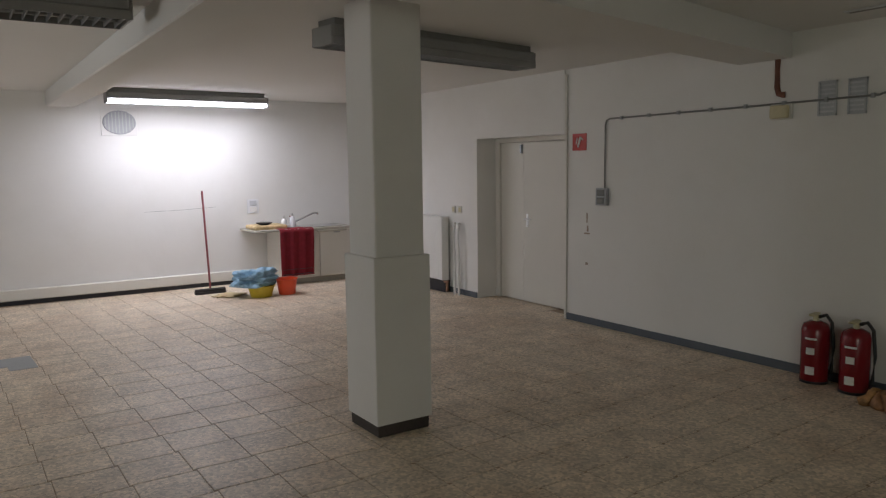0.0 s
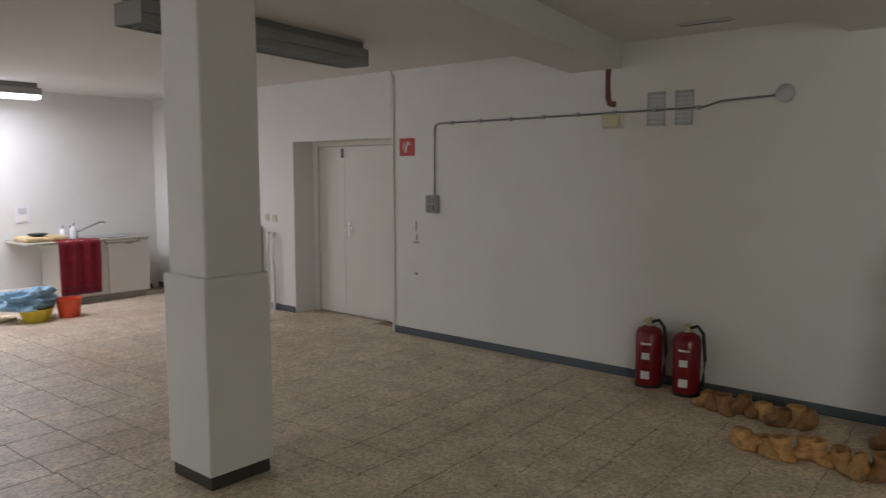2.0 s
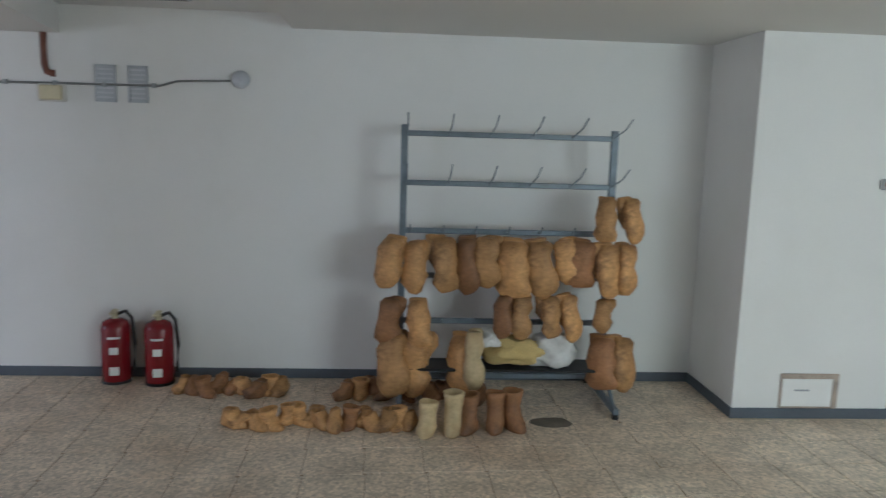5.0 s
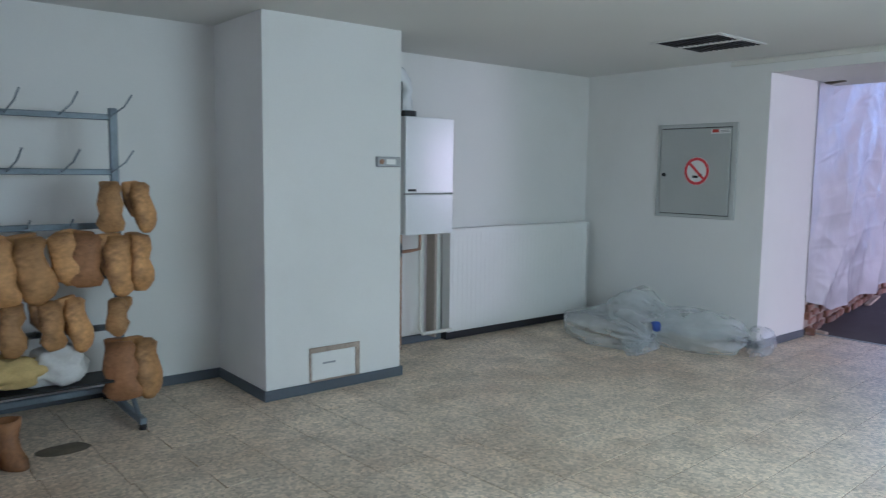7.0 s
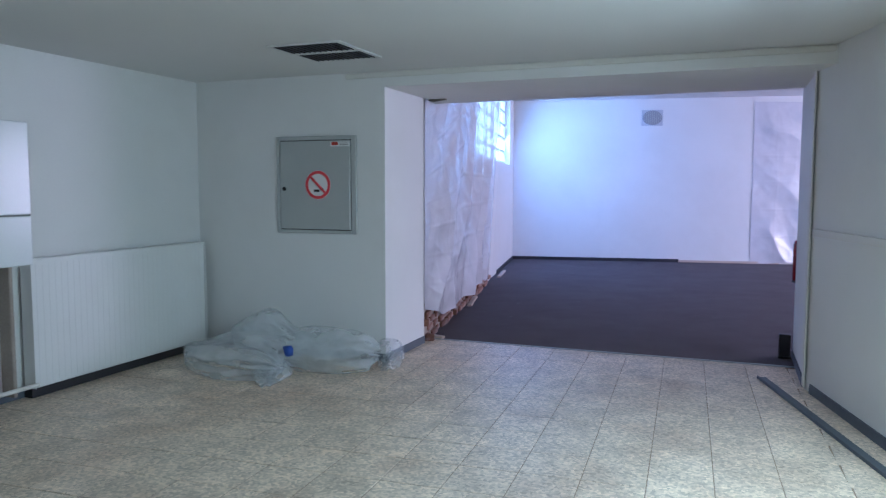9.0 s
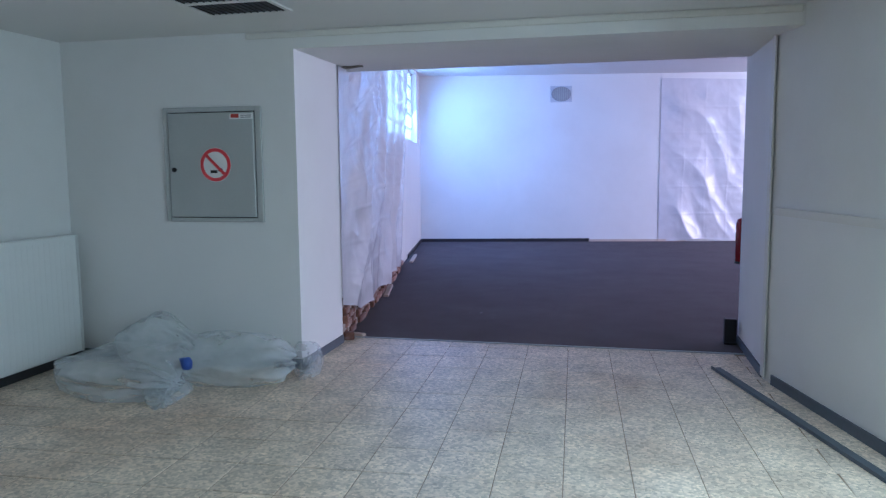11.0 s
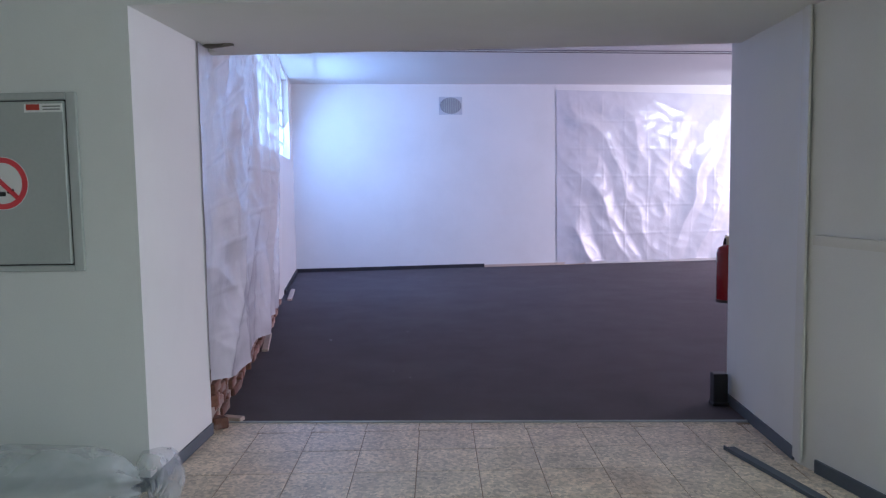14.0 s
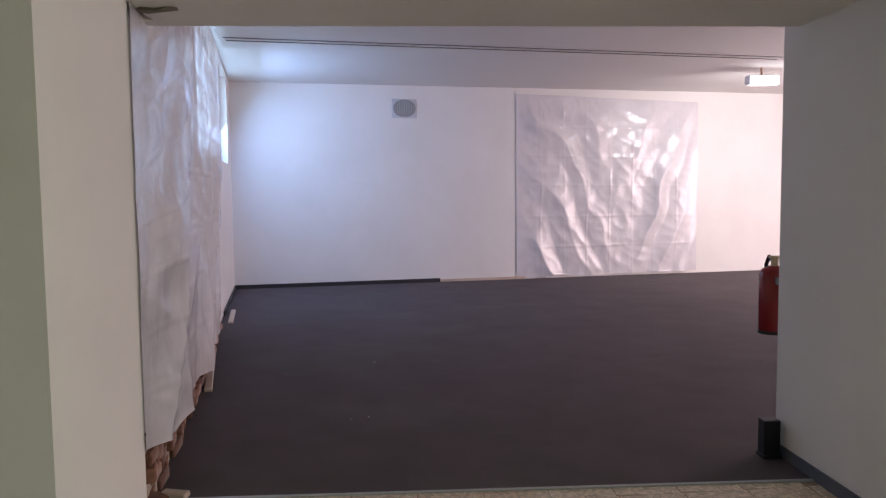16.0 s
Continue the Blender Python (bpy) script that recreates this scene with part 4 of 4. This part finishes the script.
for x0, x1, mat in ((-0.2, -0.2, STEEL), (-0.13, -0.13, COPPER), (0.08, 0.08, DOORP)):
    part("pipe", tube([(x0, -0.06, 1.0), (x0, -0.06, 0.6), (x1, -0.06, 0.14), (x1, -0.06, 0.02)] if mat is not DOORP else [(x0, -0.06, 1.0), (x0, -0.06, 0.17), (x0 + 0.03, -0.06, 0.12), (x0 + 0.35, -0.06, 0.12)], 0.016), mat, bp)
part("cross_pipe", tube([(-0.24, -0.09, 0.84), (-0.05, -0.09, 0.85), (0.05, -0.09, 0.86), (0.06, -0.08, 0.98)], 0.014), COPPER, bp)
part("valve", boxes((-0.235, -0.15, -0.13, -0.05, 0.80, 0.93), bevel=0.015), BLACK, bp, "dark valve body")
part("duct", boxes((0.27, 0.30, -0.02, 0.10, 0.06, 1.0), bevel=0.006), COPPERDULL, bp, "brownish upright pipe casing")
part("casing", boxes((-0.22, -0.16, -0.02, 0.10, 0.01, 0.98), bevel=0.006), DOORP, bp)

box = thing("meter_cabinet", (BOXWALL, 5.17, 1.54), "grey steel meter cabinet with a round ban sign", "meter cabinet")
part("frame", boxes((-0.022, -0.001, -0.405, -0.355, -0.43, 0.43), (-0.022, -0.001, 0.365, 0.405, -0.43, 0.43), (-0.022, -0.001, -0.355, 0.365, 0.395, 0.43), (-0.022, -0.001, -0.355, 0.365, -0.43, -0.40), bevel=0.004), GREYF, box)
bx = part("door", boxes((-0.032, -0.004, -0.348, 0.358, -0.393, 0.388), bevel=0.005), GREYM, box)
part("gap", boxes((-0.010, -0.002, -0.356, 0.366, -0.401, 0.396)), BLACK, box, "dark gap round the door")
part("lock", rods(((-0.031, 0.315, -0.035), (-0.042, 0.315, -0.035), 0.018)), BLACK, bx, "black lock")
bm = bmesh.new()
n = 40
rings = []
for r, x in ((0.125, -0.0335), (0.125, -0.0355), (0.099, -0.0355), (0.099, -0.0335)):
    rings.append([bm.verts.new((x, -0.03 + r * math.cos(k * 2 * math.pi / n), r * math.sin(k * 2 * math.pi / n))) for k in range(n)])
for a, b in zip(rings, rings[1:] + rings[:1]):
    for k in range(n):
        bm.faces.new((a[k], a[(k + 1) % n], b[(k + 1) % n], b[k]))
add_rod(bm, (-0.0352, -0.03 + 0.075, 0.072), (-0.0352, -0.03 - 0.075, -0.072), 0.012, 6)
disc = bmesh.new()
bmesh.ops.create_cone(disc, cap_ends=True, segments=40, radius1=0.128, radius2=0.128, depth=0.002, matrix=pose(-0.0325, -0.03, 0, 0, 90, 0))
part("sign_disc", disc, PAPER, bx, "white round sticker")
part("sign_ring", bm, BANRED, bx, "red ring with a slanting bar")
bmm = boxes((-0.0362, -0.034, -0.045, 0.012, -0.062, -0.04), bevel=0.001)
add_rod(bmm, (-0.035, -0.055, -0.045), (-0.035, -0.085, -0.03), 0.006, 6)
part("sign_symbol", bmm, BLACK, bx, "small black symbol")
part("sticker", boxes((-0.0345, -0.031, -0.345, -0.16, 0.335, 0.375)), PAPER, bx, "white maker's label")
part("sticker_mark", boxes((-0.0355, -0.0344, -0.235, -0.17, 0.345, 0.373)), SIGNRED, bx, "orange red mark")
for i in range(2):
    part("sticker_line", boxes((-0.0355, -0.0344, -0.335, -0.25, 0.345 + i * 0.014, 0.351 + i * 0.014)), CABLE, bx)

grille = thing("ceiling_grille", (5.40, 4.50, LOW), "dark two-slot air grille in the ceiling", "vent")
part("frame", boxes((-0.33, 0.33, 0.26, 0.29, -0.012, -0.001), (-0.33, 0.33, -0.29, -0.26, -0.012, -0.001), (-0.33, -0.31, -0.26, 0.26, -0.012, -0.001), (0.31, 0.33, -0.26, 0.26, -0.012, -0.001), (-0.025, 0.025, -0.26, 0.26, -0.012, -0.001)), CEIL, grille)
for x in (-0.17, 0.17):
    sl = part("slot", boxes((x - 0.14, x + 0.14, -0.258, 0.258, -0.006, -0.001)), BLACK, grille, "black slot")
    for i in range(12):
        y = -0.24 + i * 0.0436
        part("fin", boxes((x - 0.138, x + 0.138, y - 0.003, y + 0.003, -0.012, -0.006)), BLACK, sl)

slot = thing("ceiling_slot", (-1.41, 6.03, CEILING), "narrow grey air slot in the ceiling", "vent")
part("frame", boxes((-0.18, 0.18, -0.04, 0.04, -0.012, -0.001), bevel=0.003), FANPLATE, slot)
part("gap", boxes((-0.16, 0.16, -0.015, 0.015, -0.015, -0.0115)), CABLE, slot)

# clear plastic film: puffed-up bags with pinched, wrinkled ends


def film_bag(at, size, turn, seed):
    bm = bmesh.new()
    bmesh.ops.create_icosphere(bm, subdivisions=6, radius=1)
    for v in bm.verts:
        p = v.co.copy()
        end = abs(p.x) ** 3
        around = math.atan2(p.z, p.y)
        wrinkle = 0.09 * end * math.sin(around * 11 + 3 * noise.noise(p * 2 + Vector((seed, 0, 0))))
        crease = 0.10 * (0.35 - abs(noise.noise(Vector((p.x * 1.4, p.y * 2.2, p.z * 2.2 + seed))))) + 0.035 * (0.3 - abs(noise.noise(p * 4.5 + Vector((0, seed, 0)))))
        k = 1 + 0.30 * noise.noise(p * 1.1 + Vector((seed, seed, 0))) + wrinkle + crease
        q = p * k
        v.co = Vector((q.x * size[0], q.y * size[1] * (1 - 0.35 * end), max(0.0, (q.z + 0.62) * size[2] / 1.62)))
    ob = obj("plastic_film", bm, BAG, smooth=True)
    ob.matrix_world = pose(*at, 0, 0, turn)
    return tagged(ob, "puffed-up crumpled clear plastic film on the floor", "plastic film", "clear plastic film")


for at, size, turn, seed in (((5.66, 5.52, 0), (0.52, 0.40, 0.30), 70, 2.2), ((6.03, 4.88, 0), (0.42, 0.34, 0.34), 105, 7.9), ((6.08, 5.52, 0), (0.36, 0.26, 0.42), 80, 12.4), ((6.36, 4.45, 0), (0.34, 0.11, 0.20), 20, 4.4), ((5.55, 5.12, 0), (0.30, 0.16, 0.14), 30, 5.9)):
    film_bag(at, size, turn, seed)
tag = crumple("film_label", (5.62, 5.00, 0.17), (0.03, 0.045, 0.085), material("blue_print", (0.03, 0.07, 0.32), 0.5), "small blue printed scrap on the plastic film", "label", 2.0, 0.4, 2)

# loose metal strip on the floor
strip = thing("metal_strip", (5.68, 1.10, 0), "dark grey metal strip lying along the wall", "strip", "", 15.6)
part("strip", boxes((-1.34, 1.34, -0.035, 0.035, 0.0, 0.012), bevel=0.002), SKIRT, strip)
part("lip", boxes((-1.34, 1.34, 0.025, 0.034, 0.012, 0.022)), SKIRT, strip)

# ---- carpeted room ----


def ridge(v, sharp):
    """A narrow crest wherever v crosses a whole number."""
    return max(0.0, 1 - abs(v - round(v)) * sharp)


def film_sheet(name, place, normal, mat, label, seed, columns, rows, drape):
    """A hanging plastic sheet: place(a, b) gives its rest point; packing creases stand out as fine ridges, and
    drape(a, b) gives the coordinate across its long folds and how deep they are."""
    nx, nz = 190, 150
    bm = bmesh.new()
    grid = []
    for i in range(nx + 1):
        a = i / nx
        line = []
        for j in range(nz + 1):
            b = j / nz
            pinned = min(1.0, 10 * min(a, 1 - a)) * min(1.0, 9 * (1 - b))
            wob = 0.05 * noise.noise(Vector((a * 3, b * 3, seed + 7)))
            packing = 0.007 * ridge((a + wob * 0.2) * columns, 24) * (0.4 + abs(noise.noise(Vector((a * columns, b * 5, seed))))) + 0.008 * ridge((b + wob * 0.2) * rows, 20) * (0.4 + abs(noise.noise(Vector((a * 5, b * rows, seed + 3)))))
            across, depth = drape(a, b)
            t = across + 0.9 * noise.noise(Vector((a * 2.3, b * 1.7, seed))) + 0.3 * noise.noise(Vector((a * 6, b * 5, seed)))
            long_fold = depth * (1 - abs(2 * (t % 1.0) - 1)) ** 1.3 * (0.45 + 0.9 * abs(noise.noise(Vector((a * 3.3, b * 2.2, seed + 5)))) * 1.6)
            small = 0.022 * (0.4 - abs(noise.noise(Vector((a * 9, b * 5, seed + 1))))) + 0.016 * (0.4 - abs(noise.noise(Vector(((a + b) * 11, (a - b) * 7, seed + 2)))))
            hem = 0.03 * noise.noise(Vector((a * 7, 0, seed))) * max(0.0, 1 - b * 30)
            line.append(bm.verts.new(Vector(place(a, b)) + normal * (0.012 + (packing + small + long_fold) * (0.15 + 0.85 * pinned)) + Vector((0, 0, hem))))
        grid.append(line)
    for p, q in zip(grid, grid[1:]):
        for k in range(nz):
            bm.faces.new((p[k], q[k], q[k + 1], p[k + 1]))
    return tagged(obj(name, bm, mat, smooth=True), label, "plastic sheet", "dust sheets")


def side_place(a, b):
    """Along the left-hand wall from the jamb; the far end runs slantwise upwards."""
    x = 7.236 + a * (4.56 + 1.45 * b)
    low = 0.33 - 0.20 * min(1.0, a * 5)
    high = min(3.27, 2.385 + 0.42 * (x - 7.245))
    return (x, left_at(x)[1] - 0.034, low + (high - low) * b)


film_sheet("plastic_sheet", side_place, Vector((u.y, -u.x, 0)), THIN, "milky plastic dust sheet hung along the wall beside the opening", 2.5, 6, 8,
           lambda a, b: (a * 4.2 - 1.3 * b + 0.7 * b * b, 0.085 * (1 - 0.45 * b)))
A, B = along(FAR_L1, FAR_R1, 0.386), along(FAR_L1, FAR_R1, 0.668)
end_dir = (Vector(B) - Vector(A)).normalized()
film_sheet("plastic_sheet", lambda a, b: (A[0] + (B[0] - A[0]) * a, A[1] + (B[1] - A[1]) * a, 0.03 + 0.03 * a + (3.21 - 0.12 * a) * b), Vector((end_dir.y, -end_dir.x, 0)), SHEET,
           "milky plastic dust sheet taped to the end wall", 9.1, 8, 6,
           lambda a, b: (b * 2.3 - 5.5 * (abs(a - 0.52) ** 1.5), 0.10 * min(1.0, 0.3 + 2.8 * abs(a - 0.52)) * (1 - 0.45 * b)))

fv = along(FAR_L1, FAR_R1, 0.228)
fan_vent((fv[0] - 0.004, fv[1], 2.955), -90 + 9.7, 0.42, "oval grey fan grille on a pale grey plate", FANPLATE)

ext = extinguisher((8.07, 1.10, 0.66), "red fire extinguisher hanging behind the opening's corner", 0.085, 0.40)
part("wall_bracket", boxes((-0.20, 0.0, -0.03, 0.03, 0.30, 0.34)), STEEL, ext)
foot = thing("black_block", (7.80, 1.25, 0.006), "small black block at the foot of the jamb", "block")
part("block", boxes((-0.03, 0.05, -0.055, 0.04, 0, 0.215), bevel=0.006), BLACK, foot)
part("lip", boxes((-0.04, 0.06, -0.06, 0.045, 0, 0.02), bevel=0.003), BLACK, foot)

fl = thing("flood_lamp", (14.75, -2.05, FAR_TOP), "small lit white flood lamp on the ceiling", "lamp")
part("bracket", rods(((0, 0, 0), (0, 0, -0.12), 0.015), ((0, -0.1, -0.12), (0, 0.1, -0.12), 0.012)), COPPER, fl)
hd = part("head", boxes((-0.10, 0.06, -0.24, 0.24, -0.26, -0.12), bevel=0.03, seg=2), WHITE, fl)
part("glass", boxes((-0.112, -0.09, -0.21, 0.21, -0.25, -0.14), bevel=0.008), FLOOD, hd, "glowing glass")
for i, off in enumerate((0.0, 0.16)):
    a = Vector((12.60 + off, 5.34, FAR_TOP - 0.012))
    b = Vector((13.85 + off, -1.9, FAR_TOP - 0.012))
    ob = obj("ceiling_cable", rods((a, b, 0.006), n=6), CABLE)
    tagged(ob, "thin grey cable along the ceiling", "cable", "ceiling cables")

# broken plaster and bricks at the foot of the left-hand wall
bm = bmesh.new()
for i in range(30):
    p, q = left_at(7.256 + i * 0.13), left_at(7.256 + (i + 1) * 0.13 - 0.003)
    out = rng.uniform(0.004, 0.045)
    wall_run(bm, (p[0], p[1] - out), (q[0], q[1] - out), 0, (0.36 if i < 4 else 0.24) + rng.uniform(-0.06, 0.04), out - 0.001)
rubble = structure(obj("wall_base", bm, MORTAR), "broken plaster and bare brick at the foot of the wall", "wall")
brick_mesh = bpy.data.meshes.new("brick")
bm = boxes((-0.12, 0.12, -0.045, 0.045, 0, 0.068), bevel=0.008)
bm.to_mesh(brick_mesh)
bm.free()
brick_mesh.materials.append(BRICK)
for i in range(36):
    x = 7.42 + (i // 2) * 0.25 + (0.12 if i % 2 else 0.0)
    ob = new("brick", brick_mesh)
    ob.parent = rubble
    ob.matrix_world = pose(x, left_at(x)[1] - 0.012 + rng.uniform(-0.025, 0.02), 0.0 if i % 2 == 0 else 0.077, 0, rng.uniform(-3, 3), 9.9 + rng.uniform(-7, 7)) @ Matrix.Diagonal((rng.uniform(0.8, 1.0), 1, rng.uniform(0.85, 1.1), 1))
for x, out, z, rz, k in ((7.34, 0.03, 0.152, 14, 0.55), (7.60, 0.01, 0.155, 8, 0.8), (7.38, 0.02, 0.225, 4, 0.6), (7.86, 0.0, 0.16, 16, 0.7), (7.36, 0.06, 0.0, 40, 0.5)):
    ob = new("brick", brick_mesh)
    ob.parent = rubble
    ob.matrix_world = pose(x, left_at(x)[1] - out, z, rng.uniform(-5, 5), rng.uniform(-6, 6), rz) @ Matrix.Diagonal((k, 1, 1, 1))
for i, (x, y, rz, lng) in enumerate(((7.50, 4.45, 75, 0.14), (9.9, 4.90, 13, 0.8), (13.1, 5.45, 11, 1.0))):
    bm = boxes((-lng / 2, lng / 2, -0.03, 0.03, 0.0, 0.03), bevel=0.006)
    ob = tagged(obj("timber_offcut", bm, BEIGE), "splintered pale timber strip at the wall's foot", "timber", "offcuts")
    ob.matrix_world = pose(x, y, 0.0, 0, 0, rz)
for i in range(7):
    bm = bmesh.new()
    bmesh.ops.create_icosphere(bm, subdivisions=1, radius=rng.uniform(0.004, 0.009))
    for v in bm.verts:
        v.co = v.co * rng.uniform(0.7, 1.2)
        v.co.z = max(v.co.z, -0.004) + 0.004
    ob = tagged(obj("plaster_crumb", bm, PAPER), "tiny pale plaster crumb on the carpet", "rubble", "crumbs on the carpet")
    ob.location = (rng.uniform(7.9, 10.5), rng.uniform(3.3, 4.6), 0.0)
bm = loft([(0, 0, 0, 0.10, 0.03), (0.02, 0, 0, 0.08, 0.02)], 12)
uneven(bm, 0.03, 4)
ob = tagged(obj("plaster_hole", bm, DIRT), "dark broken hole under the lintel", "hole")
ob.location = (7.35, 4.40, LINTEL - 0.012)
ob.rotation_euler = (0, 0, radians(90))

# ---- floor tiles ----
SIZE, JOINT, TURN = 0.33, 0.005, radians(2.8)


def tile_verts(cx, cy):
    h, c = (SIZE - JOINT) / 2, 0.003
    lay = [(-h, -h, -0.006), (h, -h, -0.006), (h, h, -0.006), (-h, h, -0.006), (-h, -h, -0.002), (h, -h, -0.002), (h, h, -0.002), (-h, h, -0.002),
           (-h + c, -h + c, 0), (h - c, -h + c, 0), (h - c, h - c, 0), (-h + c, h - c, 0)]
    return [(cx + x, cy + y, z) for x, y, z in lay]


TILE_FACES = [(0, 1, 5, 4), (1, 2, 6, 5), (2, 3, 7, 6), (3, 0, 4, 7), (4, 5, 9, 8), (5, 6, 10, 9), (6, 7, 11, 10), (7, 4, 8, 11), (8, 9, 10, 11)]
tile_mesh = bpy.data.meshes.new("tile")
tile_mesh.from_pydata(tile_verts(0, 0), [], TILE_FACES)
tile_mesh.materials.append(TILE)
verts, faces, made = [], [], 0
for i in range(-45, 45):
    for j in range(-30, 30):
        x, y = i * SIZE + 0.02, j * SIZE + 0.06
        x, y = x * math.cos(TURN) - y * math.sin(TURN), x * math.sin(TURN) + y * math.cos(TURN)
        if not (-9.2 < x < 7.62 and -3.3 < y < 6.75):
            continue
        if y < -2.9 + (x + 9.3) * 0.24:
            continue
        if 1.5 < x < 7.3 and 1.2 < y < 5.95 and made < 290:
            ob = new("tile", tile_mesh)
            ob.parent = floor
            ob.location = (x, y, rng.uniform(-0.0006, 0.0006))
            ob.rotation_euler = (0, 0, TURN)
            made += 1
        else:
            base = len(verts)
            z = rng.uniform(-0.0006, 0.0006)
            verts += [(a, b, c + z) for a, b, c in tile_verts(x, y)]
            faces += [tuple(base + k for k in f) for f in TILE_FACES]
rest = bpy.data.meshes.new("floor_tiles")
rest.from_pydata(verts, [], faces)
rest.materials.append(TILE)
ob = new("floor_tiles", rest)
ob.parent = floor
ob["kind"] = "stuff"
